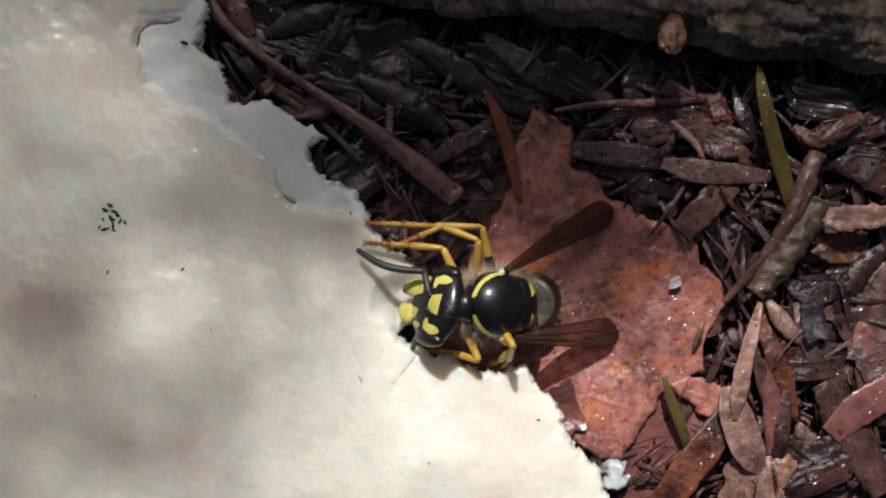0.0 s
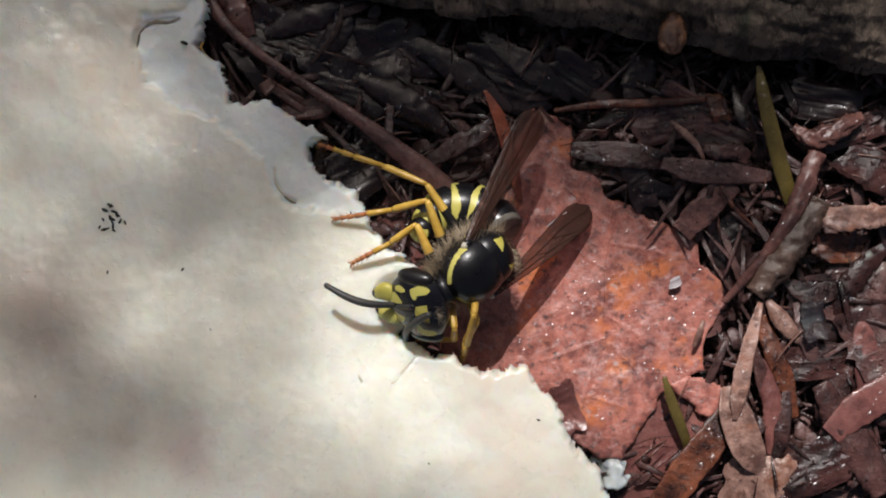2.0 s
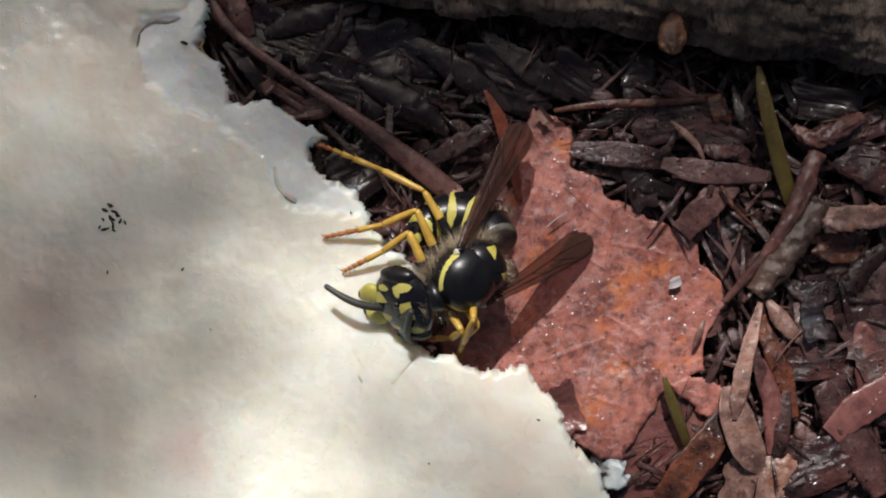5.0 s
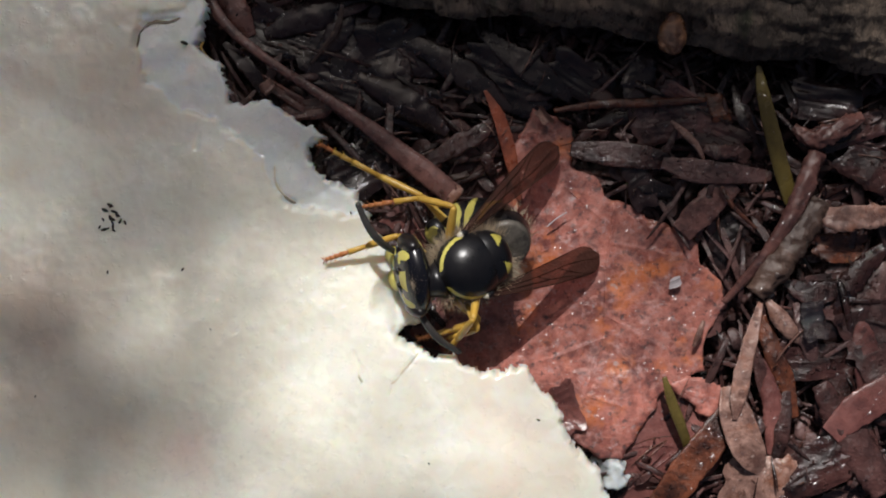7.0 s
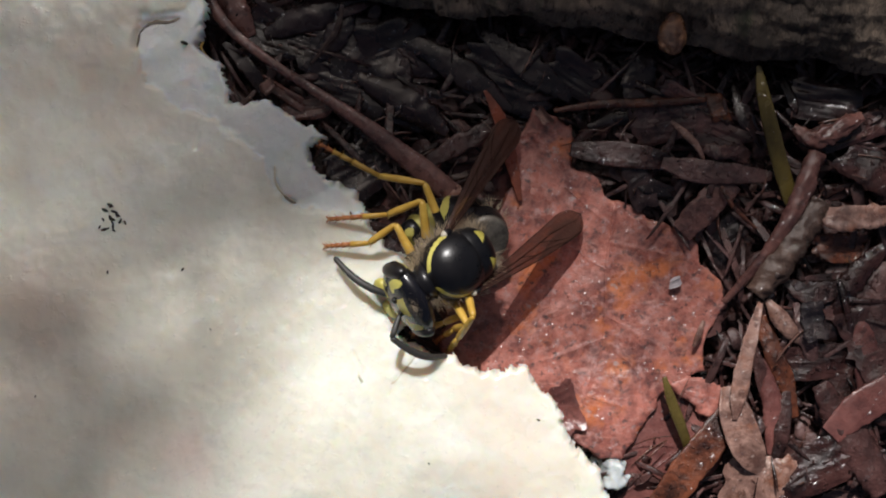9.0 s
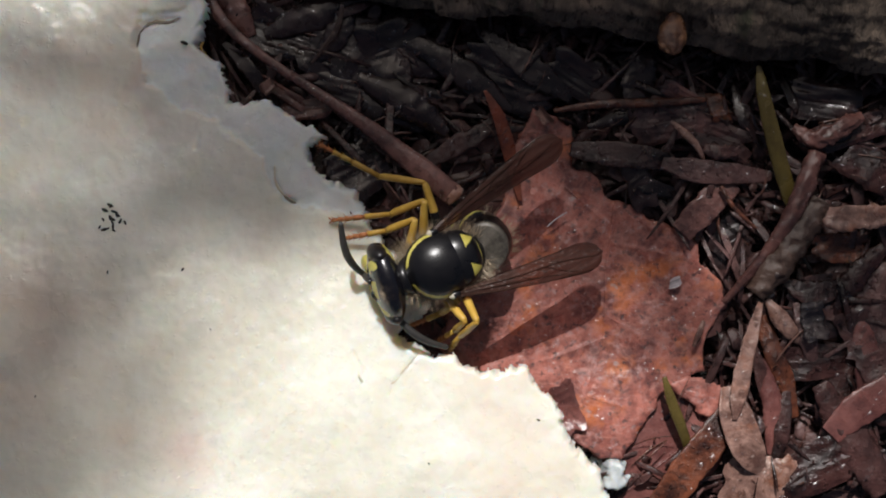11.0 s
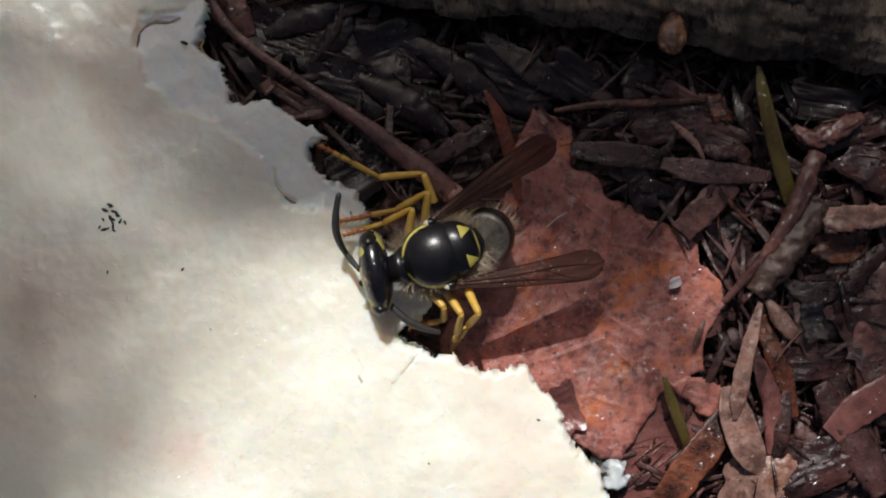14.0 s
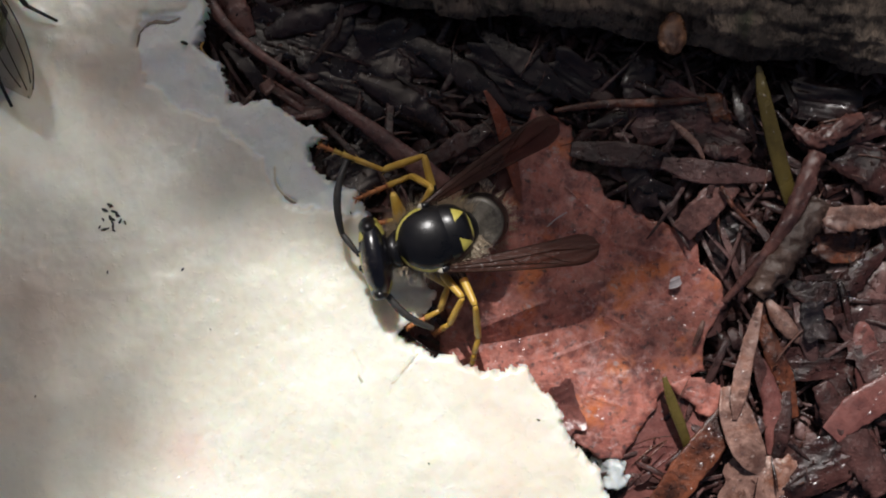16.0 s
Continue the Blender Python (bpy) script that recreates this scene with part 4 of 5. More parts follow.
def build_conifer():
    tree = thing("shade_conifer", "unseen young conifer added to cast the dappled shade", "tree")
    e, a = radians(SUN_UP), radians(SUN_TURN)
    ray = Vector((math.sin(a) * math.cos(e), math.cos(a) * math.cos(e), math.sin(e)))
    foot, top = Vector((-150, 330, -3)), Vector((-110, 330, 470))
    pts = [foot.lerp(top, s) + Vector((8 * math.sin(5 * s), 6 * math.cos(4 * s), 0)) for s in np.linspace(0, 1, 14)]
    v, f = tube(pts, [7 - 4.5 * s for s in np.linspace(0, 1, 14)], 12, 1, 0.2, 3)
    part("trunk", mesh_of("trunk", v, f, [BARK]), tree)
    r = random.Random(12)
    for cu, cv, ru, rv, twigs, gap, far in SPRAYS:
        mid = spot(cu, cv, 3.0) + ray * far
        verts, faces = [], []
        root = min(pts, key=lambda p: abs(p.z - mid.z + 30))
        q, g = tube([root.lerp(mid, s) + Vector((0, 0, 10 * math.sin(3 * s))) for s in np.linspace(0, 1, 8)], [2.2 - 1.7 * s for s in np.linspace(0, 1, 8)], 6)
        bough = part("branch", mesh_of("branch", q, g, [BARK]), tree)
        for k in range(twigs):
            off = (2 * (k + 0.5) / twigs - 1) * ru / UNITS
            reach = rv / UNITS * math.sqrt(max(0.1, 1 - (off * UNITS / ru) ** 2))
            line = [mid + Vector((off + r.uniform(-0.5, 0.5), y, r.uniform(-12, 12))) for y in np.linspace(-reach, reach, 5)]
            path = [Vector(p) for p in smooth_path(line, 24)]
            q, g = tube(path, [0.35] * 24, 5)
            o = len(verts)
            verts += q
            faces += [tuple(i + o for i in h) for h in g]
            n = int(2 * reach / gap) + 1
            for i in range(n):
                p = path[min(23, int(24 * (i + r.random()) / n))]
                for s in (1, -1):
                    d = Vector((s * r.uniform(0.7, 1), r.uniform(0.1, 0.7), r.uniform(-0.3, 0.3))).normalized()
                    q, g = tube([p, p + d * 2, p + d * r.uniform(4.5, 6.5)], [0.25, 0.42, 0.15], 5, 0.5)
                    o = len(verts)
                    verts += q
                    faces += [tuple(j + o for j in h) for h in g]
        spray = part("needle_spray", mesh_of("needle_spray", verts, faces, [GREEN]), tree, "flat spray of green needles")
        LOOSE[(cu, cv)] = (bough, spray)
    return tree


# unseen sprays, each set by the plan area that it shades
SPRAYS = ((130, 60, 380, 280, 5, 2.0, 480), (480, 130, 160, 120, 4, 1.6, 480), (60, 620, 140, 120, 3, 2.4, 480), (190, 660, 200, 210, 4, 3.4, 480), (690, 75, 290, 195, 9, 1.1, 400), (100, 390, 280, 120, 4, 3.0, 480),
          (1045, 85, 255, 130, 11, 0.95, 260), (1340, 190, 250, 110, 8, 1.2, 260), (1740, 500, 190, 270, 4, 2.6, 480), (100, 850, 300, 120, 4, 3.0, 480), (820, 760, 330, 210, 5, 2.6, 480))
CONIFER = build_conifer()


# ---- the wasp: X towards its head, Y to its left, Z up, origin in the middle of its back plate ----
def build_wasp():
    w = thing("wasp", "black and yellow wasp with smoky wings chewing at white flesh", "wasp")
    made = {"body": w}

    # back plate with the yellow collar lines
    def scutum_colour(x, y, z):
        r, a = math.hypot((x + 0.22) / 1.66, y / 1.63), abs(math.degrees(math.atan2(y / 1.63, (x + 0.22) / 1.66)))
        return 1 if 0.915 - 0.0003 * a < r < 0.97 and z > -0.1 and 14 + 60 * (0.97 - r) < a < 100 and x > -0.3 else 0
    v, f = blob(-0.22, 0, 0, 1.66, 1.63, 1.35, 130, 100, 2.1)
    part("back_plate", mesh_of("back_plate", v, f, [BLACK, YELLOW], pick_faces(v, f, scutum_colour)), w, "glossy black back plate with yellow collar lines")

    def scutellum_colour(x, y, z):
        if z < 0.0:
            return 0
        if 0.40 < abs(y) < 1.05 and -2.16 < x < -1.62 and abs(y) - 0.40 > (-1.62 - x) * 0.6 and abs(y) < 1.05 - (-1.7 - x) * 0.6:
            return 1
        return 1 if -2.37 < x < -2.27 and abs(y) < 1.0 and z > 0.05 else 0
    v, f = blob(-1.24, 0, -0.05, 1.15, 1.43, 1.2, 120, 110, 2.3, lambda x, y, z: (x, y * (1 - 0.12 * max(0, -x)), z))
    part("scutellum", mesh_of("scutellum", v, f, [BLACK, YELLOW], pick_faces(v, f, scutellum_colour)), w, "black rear plate with two yellow spots")
    v, f = blob(-0.5, 0, -0.75, 2.2, 1.45, 1.15, 40, 28)
    part("chest", mesh_of("chest", v, f, [BLACK, YELLOW], pick_faces(v, f, lambda x, y, z: int(abs(y) > 1.15 and -0.5 < z < -0.1 and -0.9 < x < -0.3))), w, "black hairy chest")
    v, f = tube([(1.25, 0, -0.1), (1.6, 0, -0.2), (2.2, 0, -0.35)], [0.95, 0.75, 0.6], 16)
    part("neck", mesh_of("neck", v, f, [BLACK]), w)
    for s in (1, -1):
        v, f = blob(-0.45, s * 1.58, 0.42, 0.32, 0.2, 0.2, 16, 12)
        part("wing_joint", mesh_of("wing_joint", v, f, [BLACK, CREAM], pick_faces(v, f, lambda x, y, z: int(x > -0.4))), w)

    def from_sides(r):
        s, a, x = r.choice((1, -1)), r.uniform(-1.0, 0.75), r.uniform(-2.6, 1.6)
        k = math.sqrt(max(0.05, 1 - (x + 0.5) ** 2 / 5.5))
        n = Vector((0.3 * x, s * math.cos(a), math.sin(a)))
        return Vector((x, s * 1.45 * k * math.cos(a), -0.5 + 1.1 * k * math.sin(a))), n
    v, f = fuzz(5, 1500, from_sides, 0.95, 0.014)
    part("chest_hair", mesh_of("chest_hair", v, f, [HAIR], smooth=False), w, "fine brown hair")

    # head: X out of the face, Z to the crown
    head = new("head")
    head.parent = w
    made["head"] = head

    def head_shape(x, y, z):
        return (x * (1 - 0.05 * abs(y)), y * (1 - 0.32 * max(0, -z)), z * (1 - 0.10 * abs(y)))

    def in_oval(y, z, cy, cz, ry, rz):
        return ((y - cy) / ry) ** 2 + ((z - cz) / rz) ** 2 < 1 + 0.25 * math.sin(7 * y + 5 * z)

    def head_colour(x, y, z):
        ay = abs(y)
        if x > 0.05:
            if in_oval(ay, z, 0, -0.85, 0.78, 0.48):
                return 0 if ay < 0.24 + 0.2 * (z + 1.2) else 1
            # the shield between the antennae, the hooks beside the eyes, the strips below them
            if ay < 0.44 + 0.22 * (z - 0.62) and 0.30 < z < 0.98 or in_oval(ay, z, 1.20, 0.62, 0.24, 0.46) or in_oval(ay, z, 1.02, 0.34, 0.26, 0.15) or in_oval(ay, z, 1.12, -0.50, 0.16, 0.34):
                return 1
        elif ay > 1.15 and -0.66 + 0.1 * z < x < -0.24 and -0.5 < z < 0.8:
            return 1
        return 0
    v, f = blob(0, 0, 0, 0.76, 2.05, 1.72, 150, 110, 2.2, head_shape)
    hm = mesh_of("head", v, f, [GLOSS, YELLOW], pick_faces(v, f, head_colour))
    skull = part("face", hm, head, "black face with yellow markings")
    for s in (1, -1):
        v, f = blob(0.08, s * 1.66, 0.22, 0.47, 0.44, 0.98, 40, 30, 2.0, lambda x, y, z, s=s: (x, y - s * 0.12 * (1 - z * z), z))
        part("eye", mesh_of("eye", v, f, [EYE_DARK]), head, "glossy dark compound eye")
        v, f = blob(0.40, s * 0.66, -1.66, 0.30, 0.46, 0.66, 28, 24, 2.4, lambda x, y, z, s=s: (x, y * (1 + 0.35 * z) - s * 0.45 * max(0, -z), z))
        part("mandible", mesh_of("mandible", v, f, [YELLOW, BLACK], pick_faces(v, f, lambda x, y, z: int(z < -2.0))), head, "yellow jaw with a dark tip")
        v, f = blob(0.78, s * 0.36, 0.22, 0.12, 0.17, 0.17, 14, 10)
        part("antenna_socket", mesh_of("antenna_socket", v, f, [BLACK]), head)
    for y, z, x in ((0, 1.42, 0.36), (0.24, 1.52, 0.08), (-0.24, 1.52, 0.08)):
        v, f = blob(x, y, z, 0.11, 0.11, 0.11, 12, 8)
        part("ocellus", mesh_of("ocellus", v, f, [GLOSS]), head, "small glassy simple eye")
    v, f = fuzz(9, 160, lambda r: (lambda a, b: (Vector((0.5 * math.cos(a), 1.5 * math.sin(a) * b, 1.5 * math.sqrt(max(0, 1 - b * b)) * 0.98)), (0.3, 0, 1)))(r.uniform(-2, 2), r.uniform(-0.7, 0.7)), 0.4, 0.008)
    part("head_hair", mesh_of("head_hair", v, f, [HAIR], smooth=False), head)

    # abdomen: hangs from the waist, bends under; -X along it
    belly = new("abdomen")
    belly.parent = w
    made["abdomen"] = belly
    p, turn = Vector((0, 0, 0)), 0.0
    sizes = ((0.25, 1.34, 1.1), (1.34, 1.42, 1.1), (1.40, 1.34, 1.05), (1.30, 1.10, 0.95), (1.06, 0.75, 0.9), (0.70, 0.12, 0.9))
    for i, (r0, r1, ln) in enumerate(sizes):
        pts, rad = [], []
        for s in np.linspace(0, 1, 22):
            ease = min(1, 0.9 * math.sqrt(min(1, s / 0.22)) + 0.1 * s) if i == 0 else s
            pts.append((-ln * 1.06 * (s if i else s * s if s < 0.22 else s), 0, 0))
            rad.append(r0 + (r1 - r0) * ease + (0.05 * math.sin(s * math.pi) if i < 5 else 0.25 * math.sin(s * math.pi)))
        v, f = tube(pts, rad, 60, 0.92)

        def band(x, y, z, ln=ln, i=i):
            s, a = -x / ln, math.atan2(y, z)
            if i == 0:
                return 2 if 0.15 < s < 0.205 and abs(a) < 1.9 else (0 if s < 0.2 else 1)
            edge = 0.76 - 0.14 * math.cos(3 * a) - (0.14 if abs(abs(a) - 0.8) < 0.25 else 0)
            return 3 if s > edge else 1
        ring = mesh_of("tergite", v, f, [DULL, BLACK, CREAM, YELLOW], pick_faces(v, f, band))
        seg = part("tergite", ring, belly, "grey first belly ring with a cream rim" if i == 0 else "black belly ring with a scalloped yellow band")
        seg.matrix_local = Matrix.Translation(p * MM) @ Matrix.Rotation(turn, 4, "Y")
        p = p + Matrix.Rotation(turn, 3, "Y") @ Vector((-ln, 0, 0))
        turn -= radians((27, 29, 28, 26, 24, 20)[i])
    v, f = fuzz(15, 120, lambda r: (lambda a: (Vector((-1.1, 1.4 * math.sin(a), 1.3 * math.cos(a))), (-1, math.sin(a), math.cos(a))))(r.uniform(-1.5, 1.5)), 0.75, 0.012)
    part("belly_hair", mesh_of("belly_hair", v, f, [HAIR], smooth=False), belly, "pale bristles")

    # wings, folded lengthwise: X from the joint to the tip
    def wing_line(s):
        end = math.sqrt(max(0.0, 1 - max(0, (s - 0.82) / 0.18) ** 2))
        half = (0.16 + 0.74 * s ** 0.9) * end
        mid = -0.25 * s + 0.12 * math.sin(3 * s)
        return mid + half, mid - half
    WL = 8.1
    for s, tag in ((1, "wing_l"), (-1, "wing_r")):
        verts, faces = [], []
        n, m = 44, 10
        for i in range(n + 1):
            t = i / n
            a, b = wing_line(t)
            for k in range(m + 1):
                y = b + (a - b) * k / m
                z = 0.10 * math.sin(math.pi * k / m) + 0.05 * math.sin(k * 2.1 + t * 3) * t - 0.25 * t * t
                verts.append((WL * t, s * -y, z))
        for i in range(n):
            for k in range(m):
                q = i * (m + 1) + k
                faces.append((q, q + 1, q + m + 2, q + m + 1))
        wing = new("wing", mesh_of("wing", verts, faces, [WING]))
        wing.parent = w
        tagged(wing, "smoky brown folded wing with dark veins")
        made[tag] = wing

        def on(t, k):
            a, b = wing_line(t)
            return (WL * t, s * -(b + (a - b) * k), 0.10 * math.sin(math.pi * k) - 0.25 * t * t + 0.02)
        for line in ([(0, 1), (.3, 1), (.6, 1), (.9, .98)], [(0, .6), (.3, .72), (.6, .80), (.76, .95)], [(.05, .4), (.4, .45), (.7, .40)],
                     [(.42, .46), (.5, .75), (.62, .8)], [(.6, .42), (.7, .72), (.8, .9)], [(.1, .1), (.5, .0), (.75, .02)], [(.7, .4), (.85, .5), (.93, .6)]):
            path = smooth_path([on(*q) for q in line], 14)
            vv, ff = tube([Vector(q) for q in path], [0.022] * 14, 5)
            part("vein", mesh_of("vein", vv, ff, [VEIN]), wing)

    # legs: thigh, shin and foot along X
    for side, s in (("l", 1), ("r", -1)):
        for leg, (a, b, c) in LEG_SIZES.items():
            base = leg + side
            v, f = tube([(x * a, 0, 0) for x in (0, .1, .3, .55, .8, .94, 1)], [0.15, .21, .24, .22, .19, .17, .12], 12)
            thigh = part("thigh", mesh_of("thigh", v, f, [BLACK, AMBER], pick_faces(v, f, lambda x, y, z, a=a, leg=leg: int(x > a * (0.58 if leg == "h" else 0.4)))), w, "thigh, black above and yellow below")
            v, f = tube([(x * b, 0, 0) for x in (0, .08, .3, .6, .9, 1)], [0.10, .14, .165, .185, .175, .11], 12)
            spur = tube([(b * 0.95, 0.1, -0.1), (b * 1.12, 0.2, -0.22)], [0.04, 0.01], 5)
            v, f = joined([(v, f), spur])
            shin = part("shin", mesh_of("shin", v, f, [AMBER]), w, "yellow shin")
            pieces, x = [], 0.0
            cuts = (0.46, 0.18, 0.14, 0.11, 0.11)
            for i, k in enumerate(cuts):
                r0, r1 = 0.12 - 0.008 * i, 0.16 - 0.011 * i
                pieces.append(tube([(c * x, 0, 0), (c * (x + k * 0.9), 0, 0), (c * (x + k), 0, 0)], [r0, r1, r0 * 0.8], 9))
                for q in (1, -1):
                    pieces.append(tube([(c * (x + k * 0.85), q * 0.1, 0), (c * (x + k) + 0.08, q * 0.24, -0.04)], [0.025, 0.006], 4))
                x += k
            for q in (1, -1):
                pieces.append(tube([(c, 0, 0), (c + 0.14, q * 0.12, 0.02), (c + 0.2, q * 0.2, -0.08)], [0.05, 0.04, 0.01], 5))
            v, f = joined(pieces)
            foot = part("foot", mesh_of("foot", v, f, [AMBER, ORANGE], pick_faces(v, f, lambda x, y, z, c=c, leg=leg: int(x > c * (0.8 if leg == "h" else 0.42)))), w, "jointed orange foot with claws")
            made[base] = (thigh, shin, foot)
        v, f = tube([(0, 0, 0), (0.2, 0, 0), (0.9, 0, 0), (1.25, 0, 0)], [0.08, .13, .16, .13], 10)
        scape = part("antenna_base", mesh_of("antenna_base", v, f, [HORN]), w)
        pts, rad = [], []
        for i in range(34):
            t = i / 33
            pts.append((3.6 * t, -s * 0.32 * math.sin(math.pi * t), 0.35 * math.sin(math.pi * t)))
            rad.append((0.14 + 0.05 * math.sin(math.pi * min(1, t * 1.1))) * (1 + 0.04 * (i % 3 - 1)) * (0.6 if i == 33 else 1))
        v, f = tube(pts, rad, 10)
        lash = part("antenna_lash", mesh_of("antenna_lash", v, f, [HORN]), w, "long dull black jointed antenna")
        made["a" + side] = (scape, lash)
    return made


LEG_SIZES = {"f": (2.2, 1.7, 2.2), "m": (2.7, 2.0, 3.0), "h": (3.4, 2.4, 3.5)}
HIPS = {"f": (1.0, 0.75, -1.2), "m": (0.1, 0.95, -1.4), "h": (-1.0, 0.7, -1.35)}
WASP = build_wasp()


# ---- the fly: X towards its head ----
def build_fly():
    fly = thing("greenbottle_fly", "shiny metallic green fly standing on the white flesh", "fly")

    def rings(x, y, z):
        return 1 if x < -1.66 + 0.14 * y * y else 0

    def belly_shape(x, y, z):
        k = (1 + 0.06 * x) * (1 - 0.55 * max(0, -x - 0.35))
        for ring in (0.42, -0.02, -0.60):
            k *= 1 - 0.012 * math.exp(-((x - ring) / 0.025) ** 2)
        return (x, y * k, z * k)
    v, f = blob(0.05, 0, 0, 2.5, 2.12, 1.5, 96, 200, 2.05, belly_shape)
    part("abdomen", mesh_of("abdomen", v, f, [METAL_GREEN, METAL_TEAL], pick_faces(v, f, rings)), fly, "metallic green abdomen with a teal tip")
    v, f = blob(3.75, 0, 0.1, 1.75, 1.7, 1.35, 40, 30, 2.3)
    part("thorax", mesh_of("thorax", v, f, [METAL_DARK]), fly, "dark bronze metallic thorax")
    v, f = blob(2.75, 0, 0.95, 0.85, 0.95, 0.55, 36, 28, 2.1)
    part("scutellum", mesh_of("scutellum", v, f, [METAL_GOLD]), fly, "shiny golden-green rear shield of the thorax")
    v, f = blob(5.45, 0, 0.1, 0.8, 1.5, 1.2, 30, 20)
    part("head", mesh_of("head", v, f, [FLY_LEG]), fly)
    for s in (1, -1):
        v, f = blob(5.5, s * 0.95, 0.25, 0.8, 0.75, 1.1, 24, 18)
        part("eye", mesh_of("eye", v, f, [FLY_EYE]), fly, "dark red compound eye")

        def outline(t):
            front = 0.25 + 0.75 * math.sin(math.pi * min(1, t * 0.9)) * 0.8
            rear = -(0.2 + 1.7 * math.sin(math.pi * t ** 0.8) ** 0.8)
            tip = math.sqrt(max(0, 1 - max(0, (t - 0.75) / 0.25) ** 2))
            return front * tip, rear * tip
        verts, faces, n, m = [], [], 40, 8
        for i in range(n + 1):
            a, b = outline(i / n)
            for k in range(m + 1):
                verts.append((6.4 * i / n, s * -(b + (a - b) * k / m), 0.12 * math.sin(k * 1.3) - 0.4 * (i / n) ** 2))
        for i in range(n):
            for k in range(m):
                q = i * (m + 1) + k
                faces.append((q, q + 1, q + m + 2, q + m + 1))
        wing = part("wing", mesh_of("wing", verts, faces, [FLY_WING]), fly, "clear fly wing with fine brown veins")
        wing.matrix_local = pose(2.4 * MM, s * 1.45 * MM, 1.1 * MM, 0, 8, s * 167)
        for k0, k1, t1 in ((1, 1, .95), (.85, .9, .9), (.7, .62, .94), (.5, .4, .9), (.3, .15, .8)):
            pts = []
            for t in np.linspace(0.02, t1, 14):
                a, b = outline(t)
                k = k0 + (k1 - k0) * t
                pts.append((6.4 * t, s * -(b + (a - b) * k), 0.12 * math.sin(k * m * 1.3) - 0.4 * t * t + 0.02))
            v, f = tube(pts, [0.028] * 14, 5)
            part("vein", mesh_of("vein", v, f, [VEIN]), wing)
        for hip, knee, heel, toe in (((2.2, 1.2, -0.8), (0.6, 2.1, 0.0), (-1.7, 1.0, -1.0), (-3.5, 1.5, -1.7)),
                                     ((3.0, 1.3, -0.8), (2.2, 2.4, 0.3), (1.2, 2.9, -0.9), (0.5, 4.1, -1.7)),
                                     ((3.9, 1.2, -0.8), (4.8, 2.3, 0.2), (5.8, 2.4, -1.2), (6.6, 2.2, -1.7))):
            pts = [(x, s * y, z) for x, y, z in (hip, knee, heel, toe)]
            bits = [tube([Vector(pts[0]), Vector(pts[1])], [.26, .2], 8), tube([Vector(pts[1]), Vector(pts[2])], [.17, .13], 8), tube([Vector(pts[2]), Vector(pts[3])], [.1, .08], 8)]
            bits.append(fuzz(int(hip[0] * 10), 40, lambda r, pts=pts: (Vector(pts[1]).lerp(Vector(pts[2]), r.random()), (r.gauss(0, 1), r.gauss(0, 1), r.gauss(0, 1))), 0.35, 0.012))
            v, f = joined(bits)
            part("leg", mesh_of("leg", v, f, [FLY_LEG]), fly, "thin black bristly leg")
    v, f = fuzz(33, 60, lambda r: (lambda a: (Vector((-1.95 + 0.4 * r.random(), 1.2 * math.sin(a), 0.9 * math.cos(a))), (-1, math.sin(a), math.cos(a))))(r.uniform(-1.6, 1.6)), 0.6, 0.012)
    part("bristles", mesh_of("bristles", v, f, [FLY_LEG], smooth=False), fly)
    return fly


FLY = build_fly()


# ---- what moves ----
# back plate: seconds, plan place, height (mm), heading, nose up, roll to its left (degrees)
BODY_A = [(0, 870, 540, 4.4, 180, 28, 0), (0.5, 852, 454, 4.6, 197, 20, 0), (1.0, 838, 464, 4.6, 217, 15, -30), (1.5, 820, 472, 4.6, 214, 14, -30),
          (2.0, 830, 482, 4.6, 217, 14, -30), (2.5, 823, 487, 4.6, 216, 14, -30), (3.0, 832, 477, 4.6, 219, 14, -30), (3.5, 842, 486, 4.6, 218, 16, -30), (4.0, 835, 497, 4.6, 218, 16, -30)]
BODY_B = [(6.5, 797, 492, 4.7, 206, 14, -12), (7.0, 823, 475, 4.7, 205, 16, -6), (7.5, 785, 463, 4.7, 203, 14, -8), (8.0, 773, 468, 4.7, 203, 14, -8),
          (8.5, 783, 455, 4.7, 203, 14, -8), (9.0, 797, 473, 4.7, 211, 22, -10)]
BODY_C = [(11.5, 765, 473, 4.8, 199, 5, 0), (12.0, 768, 467, 4.8, 199, 8, 0), (12.5, 763, 465, 4.8, 197, 0, 0), (13.0, 770, 463, 4.8, 197, 0, 0), (13.5, 766, 463, 4.8, 196, 0, 0),
          (14.0, 763, 455, 4.8, 198, 0, 0), (14.5, 760, 463, 4.8, 197, 0, 0), (15.0, 750, 456, 4.8, 198, 0, 0), (15.5, 740, 441, 4.8, 197, 0, 0), (16.0, 752, 426, 4.8, 198, 0, 0)]
# head: seconds, plan place, height, heading, face up, roll
HEAD_A = [(0, 773, 541, 4.4, 160, 38, 8), (0.5, 764, 489, 4.4, 205, 40, -15), (1, 740, 524, 4.4, 232, 46, -50), (1.5, 735, 521, 4.4, 226, 41, -40), (2, 740, 538, 4.4, 225, 44, -45), (2.5, 731, 540, 4.4, 226, 44, -45), (3, 745, 545, 4.4, 231, 45, -46), (3.5, 754, 566, 4.4, 240, 40, -58), (4, 735, 549, 4.4, 236, 47, -53)]
HEAD_B = [(6.5, 698, 514, 4.4, 203, 27, -20), (7.0, 729, 485, 4.4, 192, 18, -18), (7.5, 695, 493, 4.4, 203, 25, -18), (8.0, 694, 511, 4.4, 206, 26, -18), (8.5, 693, 490, 4.4, 206, 25, -18), (9.0, 722, 528, 4.4, 213, 22, -20)]
